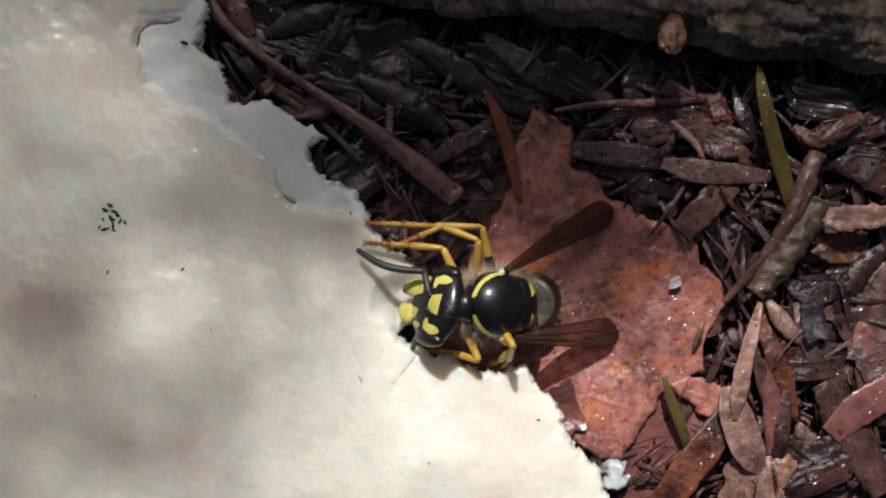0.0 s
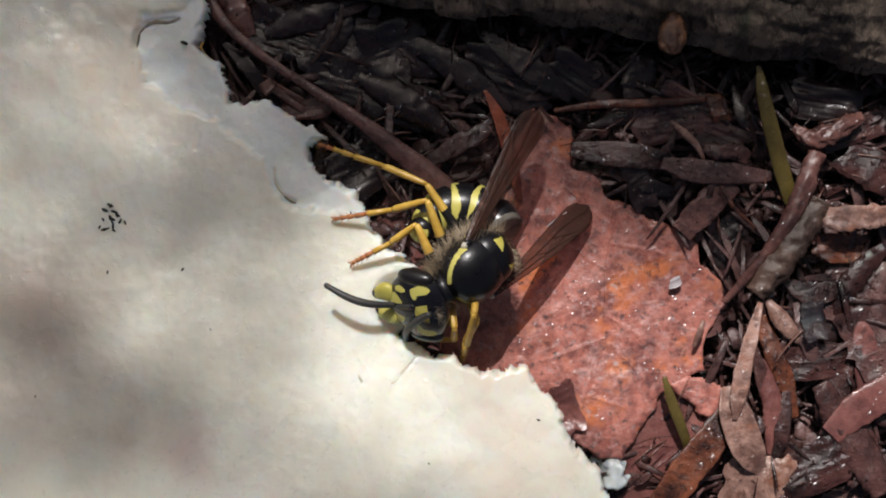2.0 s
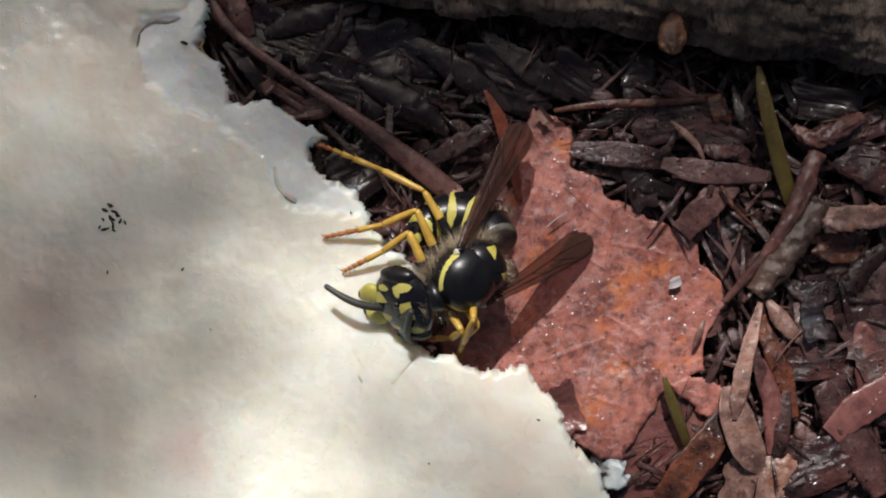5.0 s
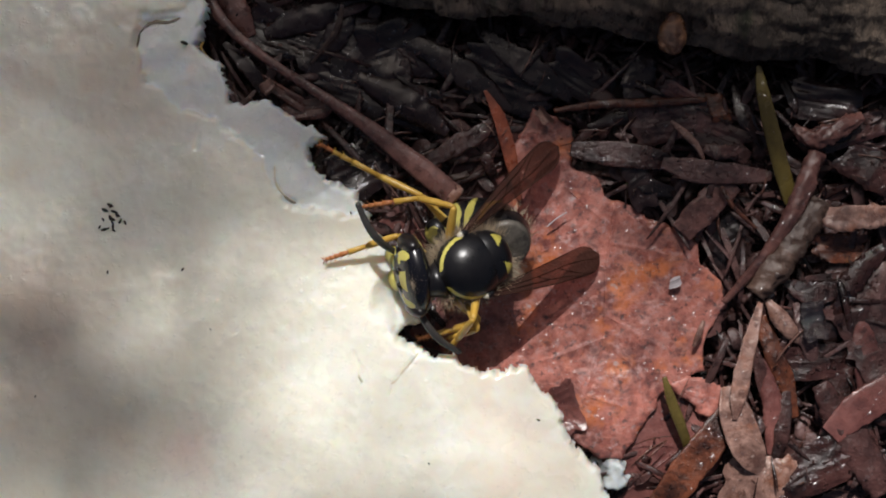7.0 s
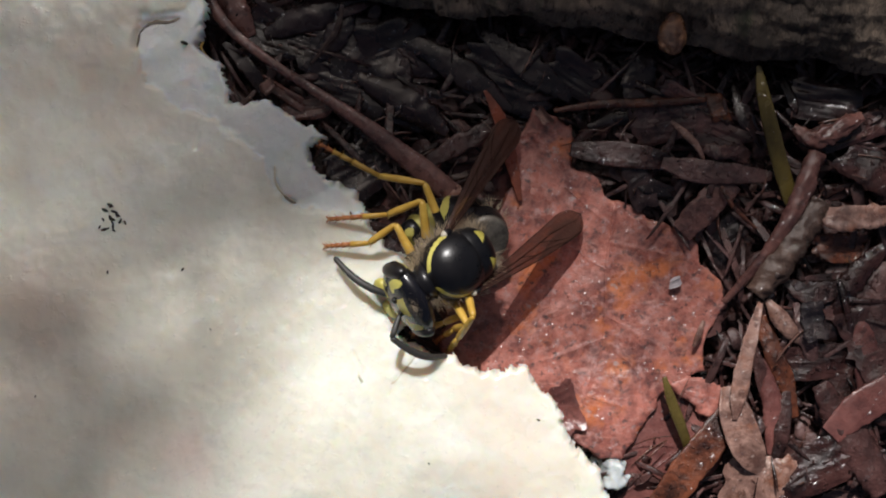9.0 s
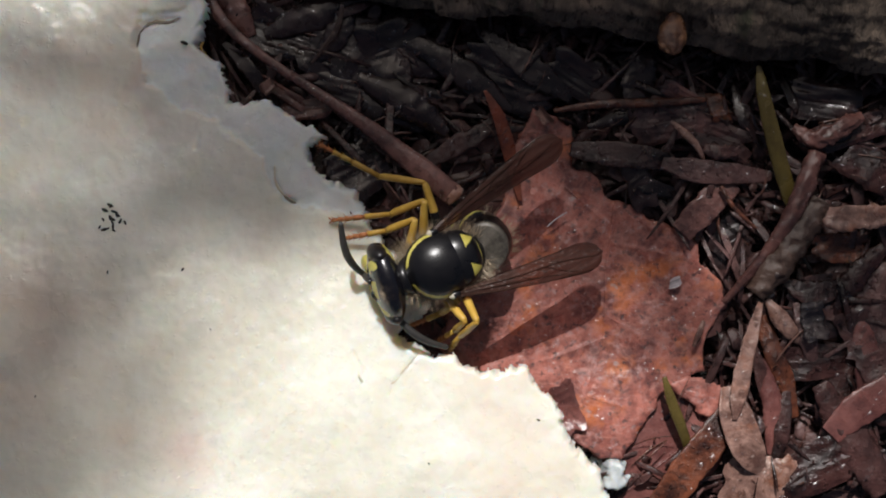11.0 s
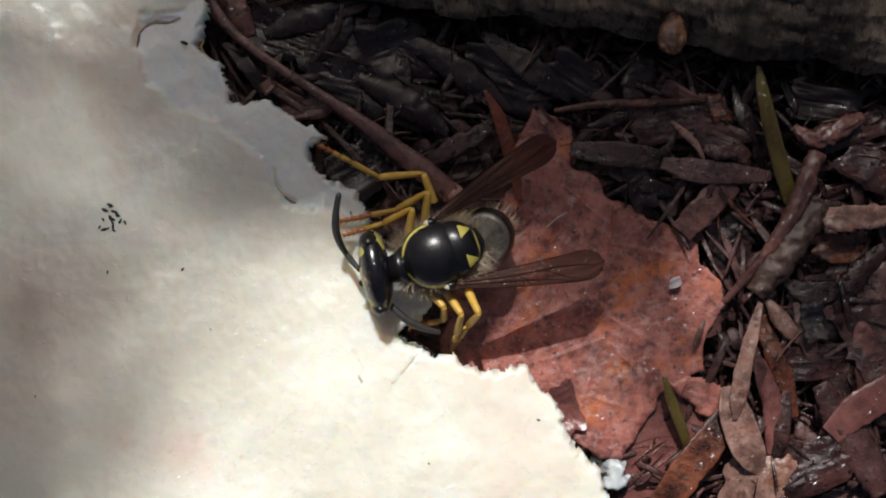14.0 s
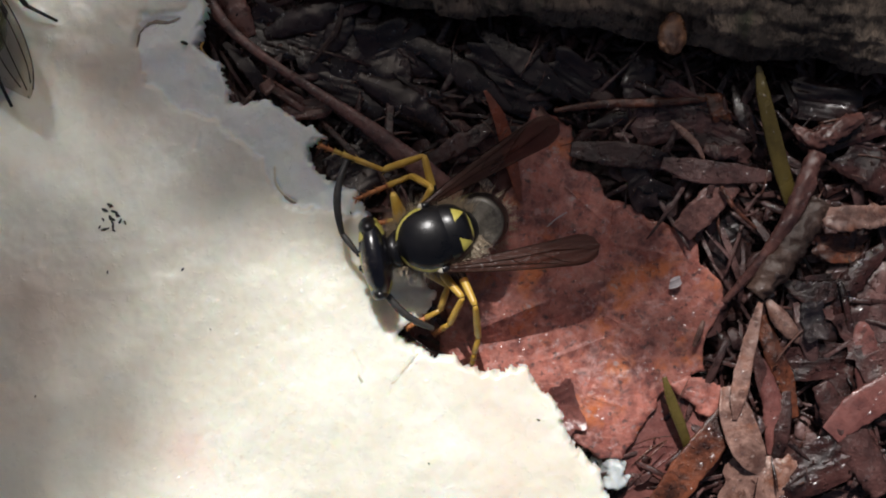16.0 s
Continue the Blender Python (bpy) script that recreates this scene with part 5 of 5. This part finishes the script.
HEAD_C = [(11.5, 677, 494, 4.4, 196, 8, -18), (12, 676, 492, 4.4, 197, 6, -12), (12.5, 674, 489, 4.4, 191, 4, -12), (13, 671, 482, 4.4, 192, 2, -14), (13.5, 668, 484, 4.4, 188, 3, -12), (14, 665, 482, 4.4, 190, 2, -10), (14.5, 665, 485, 4.4, 191, 2, -8), (15, 658, 475, 4.4, 189, 1, -10), (15.5, 648, 460, 4.4, 194, -2, -6), (16, 665, 456, 4.4, 190, 0, -10)]
# abdomen against the body: seconds, the way it points, the way it curls
BELLY = [(0, -0.75, -0.05, -0.65, 0.6, -0.1, -0.8), (0.5, -0.6, -0.2, -0.75, 0.8, -0.2, -0.5), (1.0, -0.10, -0.52, -0.86, 0.95, -0.30, -0.12), (4.0, -0.10, -0.55, -0.84, 0.95, -0.30, -0.10),
         (6.5, -0.35, -0.40, -0.85, 0.9, -0.3, -0.3), (9.0, -0.35, -0.40, -0.85, 0.9, -0.3, -0.3), (11.5, -0.34, -0.15, -0.93, 0.9, -0.15, -0.3), (16, -0.30, -0.05, -0.95, 0.95, -0.1, -0.3)]
# wing tips: seconds, right tip, left tip
WINGS_A = [(0, 1082, 366, 1074, 592), (0.5, 958, 205, 1026, 482), (1.0, 908, 190, 1014, 386), (1.5, 930, 178, 1022, 392), (2.0, 952, 190, 1028, 384), (2.5, 930, 192, 1006, 416),
           (3.0, 898, 202, 994, 402), (3.5, 906, 208, 974, 380), (4.0, 892, 204, 996, 402)]
WINGS_B = [(6.5, 1003, 240, 1050, 465), (7.0, 988, 252, 1045, 462), (7.5, 982, 238, 1050, 456), (8.0, 968, 228, 1040, 442), (8.5, 954, 224, 1036, 464), (9.0, 912, 206, 1034, 382)]
WINGS_C = [(11.5, 1000, 247, 1076, 460), (12.0, 984, 232, 1070, 462), (12.5, 978, 228, 1076, 480), (13.0, 988, 232, 1060, 520), (13.5, 1008, 222, 1110, 442), (14.0, 984, 242, 1086, 466),
           (14.5, 990, 236, 1090, 492), (15.0, 1008, 218, 1102, 466), (15.5, 998, 208, 1098, 472), (16.0, 998, 204, 1126, 432)]
# legs: seconds, knee, heel, toe on the plan
LEGS = {
    "hr": [(0, 825, 378, 720, 398, 652, 395), (0.5, 808, 328, 720, 370, 655, 385), (0.9, 790, 305, 710, 350, 650, 385), (1.2, 750, 300, 700, 250, 620, 200), (1.5, 746, 298, 675, 292, 566, 256),
           (4.0, 746, 300, 673, 294, 566, 256), (6.5, 742, 325, 668, 312, 567, 256), (7.0, 754, 330, 670, 315, 567, 256), (7.5, 744, 318, 667, 310, 567, 256), (15.5, 742, 316, 665, 309, 567, 258), (16, 750, 302, 674, 300, 567, 258)],
    "mr": [(0, 824, 416, 752, 414, 690, 440), (0.5, 800, 356, 735, 390, 630, 440), (1.0, 766, 346, 700, 366, 592, 382), (1.5, 750, 353, 690, 372, 592, 388), (2.0, 750, 360, 690, 372, 592, 388), (2.5, 732, 368, 672, 386, 570, 414),
           (3.0, 742, 362, 682, 376, 576, 414), (4.0, 758, 380, 690, 386, 576, 412), (6.5, 736, 380, 676, 406, 578, 434), (7.0, 772, 360, 706, 356, 642, 366), (7.5, 742, 356, 686, 380, 582, 386), (15.5, 736, 345, 682, 372, 610, 392), (16, 736, 316, 692, 332, 632, 352)],
    "fr": [(0, 820, 432, 745, 436, 648, 430), (0.5, 788, 382, 704, 420, 628, 442), (1.0, 742, 406, 692, 430, 616, 470), (2.0, 744, 404, 692, 430, 623, 466), (2.5, 752, 408, 696, 436, 636, 466), (3.0, 730, 421, 682, 450, 606, 494), (4.0, 736, 432, 682, 454, 606, 492),
           (6.5, 740, 402, 690, 420, 616, 460), (7.0, 716, 398, 666, 430, 576, 460), (7.5, 720, 386, 676, 416, 602, 450), (8.0, 702, 386, 652, 416, 572, 430), (9.0, 712, 396, 662, 430, 577, 436), (11.5, 716, 386, 672, 406, 612, 420), (15.5, 706, 372, 652, 398, 606, 414), (16, 702, 352, 682, 380, 642, 400)],
    "fl": [(0, 824, 612, 790, 622, 742, 622), (0.5, 850, 558, 808, 570, 742, 592), (1.0, 800, 570, 780, 600, 740, 600), (6.5, 800, 580, 780, 600, 740, 600), (7.0, 816, 558, 782, 590, 742, 600), (7.5, 792, 554, 772, 590, 736, 600),
           (11.5, 792, 546, 760, 562, 726, 576), (13.0, 772, 552, 760, 580, 726, 580), (14.5, 780, 546, 766, 566, 726, 580), (15.5, 766, 530, 756, 560, 716, 580), (16, 786, 516, 766, 556, 722, 580)],
    "ml": [(0, 905, 620, 880, 640, 850, 650), (1.0, 842, 560, 822, 610, 818, 645), (4.0, 842, 560, 822, 610, 818, 645), (6.5, 830, 580, 805, 595, 790, 610), (7.0, 836, 575, 805, 595, 780, 605), (7.5, 822, 566, 800, 582, 770, 605),
           (11.5, 816, 572, 800, 590, 775, 606), (13.0, 806, 566, 804, 592, 800, 614), (15.0, 826, 566, 808, 600, 796, 616), (16, 830, 558, 792, 574, 768, 592)],
    "hl": [(0, 905, 610, 900, 640, 880, 660), (0.5, 905, 545, 880, 600, 874, 652), (1.0, 838, 575, 826, 612, 815, 645), (4.0, 838, 575, 826, 612, 815, 645), (6.5, 834, 572, 808, 602, 792, 622), (9.0, 836, 566, 810, 600, 792, 624), (11.5, 842, 556, 812, 596, 792, 626),
           (13.0, 840, 558, 820, 592, 792, 626), (14.5, 844, 532, 836, 570, 806, 616), (15.0, 840, 530, 850, 598, 840, 656), (16, 842, 530, 848, 592, 833, 656)]}
TOE_Z = {"hr": 2.6, "mr": 3.1, "fr": 3.3, "fl": 1.7, "ml": 0.4, "hl": 0.3}
KNEE_Z = {"hr": 4.2, "mr": 4.6, "fr": 4.4, "fl": 3.6, "ml": 4.5, "hl": 5.5}
HEEL_Z = {"hr": 3.4, "mr": 3.8, "fr": 3.8, "fl": 2.6, "ml": 2.8, "hl": 3.5}
# antennae: seconds, elbow, tip on the plan
FEELERS = {
    "ar": [(0, 742, 490, 632, 442), (0.5, 700, 466, 580, 452), (1.0, 722, 544, 575, 526), (1.5, 712, 526, 556, 504), (2.0, 722, 545, 574, 503), (2.5, 712, 555, 566, 500), (3.0, 720, 562, 578, 530), (3.5, 722, 590, 592, 550), (4.0, 725, 566, 586, 530),
           (6.5, 652, 506, 564, 460), (7.0, 684, 424, 632, 358), (7.5, 640, 486, 540, 500), (8.0, 645, 488, 558, 452), (8.5, 642, 468, 568, 450), (9.0, 678, 518, 592, 456)],
    "ar2": [(11.5, 636, 480, 603, 386), (12.0, 622, 475, 582, 420), (12.5, 622, 458, 614, 376), (13.0, 612, 462, 577, 396), (13.5, 630, 440, 680, 308), (14.0, 622, 450, 600, 342), (14.5, 616, 458, 590, 308), (15.0, 614, 458, 604, 332), (15.5, 600, 448, 648, 358), (16.0, 612, 440, 614, 282)],
    "al": [(0, 770, 600, 730, 618), (0.5, 805, 592, 824, 650), (1.0, 760, 590, 720, 600), (4.0, 760, 592, 720, 604), (6.5, 740, 590, 790, 615), (7.0, 760, 592, 826, 636), (7.5, 732, 576, 820, 610), (8.0, 718, 578, 790, 615), (9.0, 740, 600, 790, 630),
           (11.5, 696, 574, 796, 612), (12.5, 664, 562, 762, 602), (13.0, 660, 552, 814, 618), (13.5, 650, 550, 794, 624), (14.0, 650, 545, 794, 598), (14.5, 640, 545, 798, 624), (15.0, 640, 540, 798, 624), (15.5, 626, 535, 770, 614), (16.0, 640, 530, 794, 604)]}


# the little tree: seconds, shift (mm)
SWAY = [(0, 0.5, 1.0), (1.5, 0.0, 0.0), (3.0, 0.8, 0.6), (4.2, 0.4, 0.8), (7.0, 0.0, 0.0), (9.0, 0.3, 0.0), (11.5, -2.4, -2.6), (13.5, -2.8, -3.2), (16, -3.2, -2.8)]
# single sprays shifted further to move their shade: seconds, shift (mm)
STIR = {(1340, 190): [(0, 0, 4.5), (0.5, 0, 4.5), (1.0, 0, 6.0), (1.5, 0, 8.0), (2.0, 0, 9.0), (2.5, 0, 11.0), (3.0, 0, 4.0), (3.5, 0, 2.5), (4.0, 0, 7.0), (6.5, 0, 7.5), (7, 0, 5.5), (9, 0, 5.0), (11.5, 2.4, 2.5),
                      (13.0, 2.4, 2.0), (13.5, 2.4, 0.5), (14.5, 2.4, 2.5), (15.0, 2.4, 2.5), (16, 2.6, 3.5)],
        (100, 390): [(0, 0, 4.0), (3.5, 0, 6.0), (9, 0, 4.0), (11.5, 0, 0.5), (16, 0, -1.0)],
        (190, 660): [(0, 6.0, -1.0), (0.5, 0, 0), (1.5, 0, 0), (2.0, 4.0, 0), (2.5, 5.0, 0), (3.5, 1.0, 0), (9, 2.0, 0), (11.5, 0, 0), (16, 0, 0)],
        (480, 130): [(0, 0, 0), (2.0, 0, 2.0), (2.5, 0, 3.0), (3.5, 0, 0), (6.5, 0, 4.0), (7.5, 0, 2.0), (9, 0, 0), (11.5, 0, 3.0), (16, 0, 5.0)],
        (690, 75): [(0, 0, 0), (2.0, 0, 2.0), (2.5, 0, 3.0), (3.5, 0, -0.5), (6.5, 0, 5.0), (7.5, 0, 2.0), (9, 0, 0), (11.5, 0, 1.5), (16, 0, 2.5)],
        (820, 760): [(0, 0, -16), (1.0, 0, -16), (1.5, 0, -13), (2.0, 0, -5), (2.5, 0, -1), (3.0, 4, -12), (3.5, 10, -2), (4.0, 3, -3), (6.5, 9, -2), (7.0, 5, -8), (8.0, 0, -13), (9.0, 0, -14), (16, 0, -16)],
        (1045, 85): [(0, -6.0, -3.5), (0.5, -3.0, -0.4), (1.0, -1.5, -1.6), (1.5, 0, 1.5), (2.0, 0, 3.0), (2.5, 0, 6.0), (3.0, -1.0, -1.8), (3.5, -0.5, -0.8), (4.0, 0, 3.0), (6.5, 0, 6.0), (7.0, 0, 2.5), (8.0, 0, 1.8), (9.0, 0, 1.8),
                     (11.5, -2.0, 2.2), (13.0, -2.0, 2.0), (13.5, -2.0, 1.0), (14.0, -2.0, 1.6), (14.5, -2.0, 2.2), (15.0, -2.0, 1.3), (16, -2.0, 0.6)],
        (1740, 500): [(0, 6.0, 0), (0.5, 0, 0), (1.0, -3.5, 0), (1.5, 0, 0), (2.0, 5.0, 0), (2.5, 8.0, 0), (3.0, 5.0, 0), (3.5, -5.0, 0), (4.2, -2.0, 0), (6.5, -2.0, -2.0), (7.0, 0, -3.0), (9.0, -1.0, -3.0), (11.5, 0, 0), (12.5, 3.0, 0), (13.5, -1.0, 0),
                      (14.5, 5.0, 0), (16, 9.0, 0)]}


def glide(rows, t):
    """Values at t by a curve through the rows that never overshoots."""
    ts = [r[0] for r in rows]
    if t <= ts[0]:
        return list(rows[0][1:])
    if t >= ts[-1]:
        return list(rows[-1][1:])
    i = max(k for k in range(len(ts) - 1) if ts[k] <= t)

    def slope(k, c):
        if k == 0 or k == len(ts) - 1:
            return 0.0
        a = (rows[k][c] - rows[k - 1][c]) / (ts[k] - ts[k - 1])
        b = (rows[k + 1][c] - rows[k][c]) / (ts[k + 1] - ts[k])
        return 0.0 if a * b <= 0 else 2 * a * b / (a + b)
    h = ts[i + 1] - ts[i]
    f = (t - ts[i]) / h
    out = []
    for c in range(1, len(rows[0])):
        p, q, m, n = rows[i][c], rows[i + 1][c], slope(i, c) * h, slope(i + 1, c) * h
        out.append((2 * f ** 3 - 3 * f * f + 1) * p + (f ** 3 - 2 * f * f + f) * m + (3 * f * f - 2 * f ** 3) * q + (f ** 3 - f * f) * n)
    return out


def aim(p, q, upward=(0, 0, 1)):
    """A pose at p whose X points to q and whose Z keeps near upward."""
    x = (q - p).normalized()
    y = Vector(upward).cross(x).normalized()
    z = x.cross(y)
    m = Matrix((x, y, z)).transposed().to_4x4()
    m.translation = p
    return m


def limb(root, hints, sizes):
    """Joints of a chain of fixed lengths from root, near the hinted joints and ending at the last of them."""
    pts = [root, *hints]
    goal = hints[-1].copy()
    for _ in range(12):
        pts[-1] = goal.copy()
        for i in range(len(pts) - 2, -1, -1):
            pts[i] = pts[i + 1] + (pts[i] - pts[i + 1]).normalized() * sizes[i]
        pts[0] = root.copy()
        for i in range(len(pts) - 1):
            pts[i + 1] = pts[i] + (pts[i + 1] - pts[i]).normalized() * sizes[i]
    return pts


def turned(p, heading, up, roll):
    return Matrix.Translation(p) @ Matrix.Rotation(radians(heading), 4, "Z") @ Matrix.Rotation(radians(-up), 4, "Y") @ Matrix.Rotation(radians(roll), 4, "X")


def small(m):
    m = m.copy()
    m.translation = m.translation * MM
    return m


def motions():
    body, head = BODY_A + BODY_B + BODY_C, HEAD_A + HEAD_B + HEAD_C
    wings, right = WINGS_A + WINGS_B + WINGS_C, FEELERS["ar"] + FEELERS["ar2"]
    keys = {}

    def key(ob, t, m):
        keys.setdefault(ob, []).append((t, small(m)))
    for n in range(161):
        t = n / 10
        u, v, z, h, up, roll = glide(body, t)
        b = turned(spot(u, v, z), h, up, roll)
        inv = b.inverted()
        key(WASP["body"], t, b)
        u, v, z, h, up, roll = glide(head, t)
        hm = turned(spot(u, v, z), h, up, roll)
        key(WASP["head"], t, inv @ hm)
        way = glide(BELLY, t)
        axis, curl = Vector(way[:3]).normalized(), Vector(way[3:])
        curl = (curl - axis * curl.dot(axis)).normalized()
        hang = Matrix((-axis, curl.cross(axis), -curl)).transposed().to_4x4()
        hang.translation = (-2.75, 0, -0.8)
        key(WASP["abdomen"], t, hang)
        ru, rv, lu, lv = glide(wings, t)
        for tag, s, (wu, wv) in (("wing_r", -1, (ru, rv)), ("wing_l", 1, (lu, lv))):
            joint = b @ Vector((-0.35, s * 1.55, 0.45))
            # the tip lies where the wing's length meets the line of sight
            lo, hi, rest = 0.6, joint.z + 0.3, 3.9 if s < 0 else 2.2
            tip = min((spot(wu, wv, lo + (hi - lo) * k / 60) for k in range(61)), key=lambda p: abs((p - joint).length - 8.1) + 0.35 * abs(p.z - rest))
            key(WASP[tag], t, inv @ aim(joint, tip) @ Matrix.Rotation(radians(-s * 18), 4, "X"))
        for leg, (x, y, zz) in HIPS.items():
            for side, s in (("l", 1), ("r", -1)):
                tag = leg + side
                ku, kv, au, av, tu, tv = glide(LEGS[tag], t)
                hints = [spot(ku, kv, KNEE_Z[tag]), spot(au, av, HEEL_Z[tag]), spot(tu, tv, TOE_Z[tag])]
                pts = limb(b @ Vector((x, s * y, zz)), hints, LEG_SIZES[leg])
                for ob, p, q in zip(WASP[tag], pts, pts[1:]):
                    key(ob, t, inv @ aim(p, q))
        for tag, s, rows in (("ar", -1, right), ("al", 1, FEELERS["al"])):
            eu, ev, tu, tv = glide(rows, t)
            low, elbow = 3.6 if s < 0 else 2.8, spot(eu, ev, 4.6 if s < 0 else 4.0)
            # raised towards the viewer as far as its length asks
            tip = min((spot(tu, tv, low + 0.1 * k) for k in range(26 if s < 0 else 1)), key=lambda p: abs((p - elbow).length - 3.55) + 0.02 * (p.z - low))
            pts = limb(hm @ Vector((0.8, s * 0.36, 0.22)), [elbow, tip], (1.25, 3.6))
            for ob, p, q in zip(WASP[tag], pts, pts[1:]):
                key(ob, t, inv @ aim(p, q))
    for ob, rows in keys.items():
        walk(ob, rows)
    rows = []
    for t, u, v, lift, h, roll in ((0, -280, 330, 0, 40, 0), (14.2, -280, 330, 0, 40, 0), (14.3, -215, 210, 4, 40, 0), (14.4, -50, 110, 3.5, 60, 25), (14.5, 101, 112, 0, 94, 0), (14.9, 101, 112, 0, 94, 0), (15.0, 58, 100, 0, 96, 0),
                                   (15.2, 49, 100, 0, 96, 0), (15.3, 33, 86, 0, 95, 0), (15.4, -22, 70, 0, 97, 0), (15.5, -66, 56, 0, 98, 0), (15.7, -70, 55, 0, 98, 0), (16, -69, 55, 0, 98, 0)):
        p = spot(u, v, 6.4)
        z = float(flesh_top(np.array([p.x]), np.array([p.y]))[0]) + 1.8 + lift
        rows.append((t, small(turned(spot(u, v, z), h, -9, roll))))
    walk(FLY, rows)
    # the unseen tree and its sprays shift so that the dapple moves
    for place, rows in STIR.items():
        for ob in LOOSE[place]:
            walk(ob, [(t, pose(x * MM, y * MM, 0)) for t, x, y in rows])
    walk(CONIFER, [(t, pose(x * MM, y * MM, 0)) for t, x, y in SWAY])


motions()
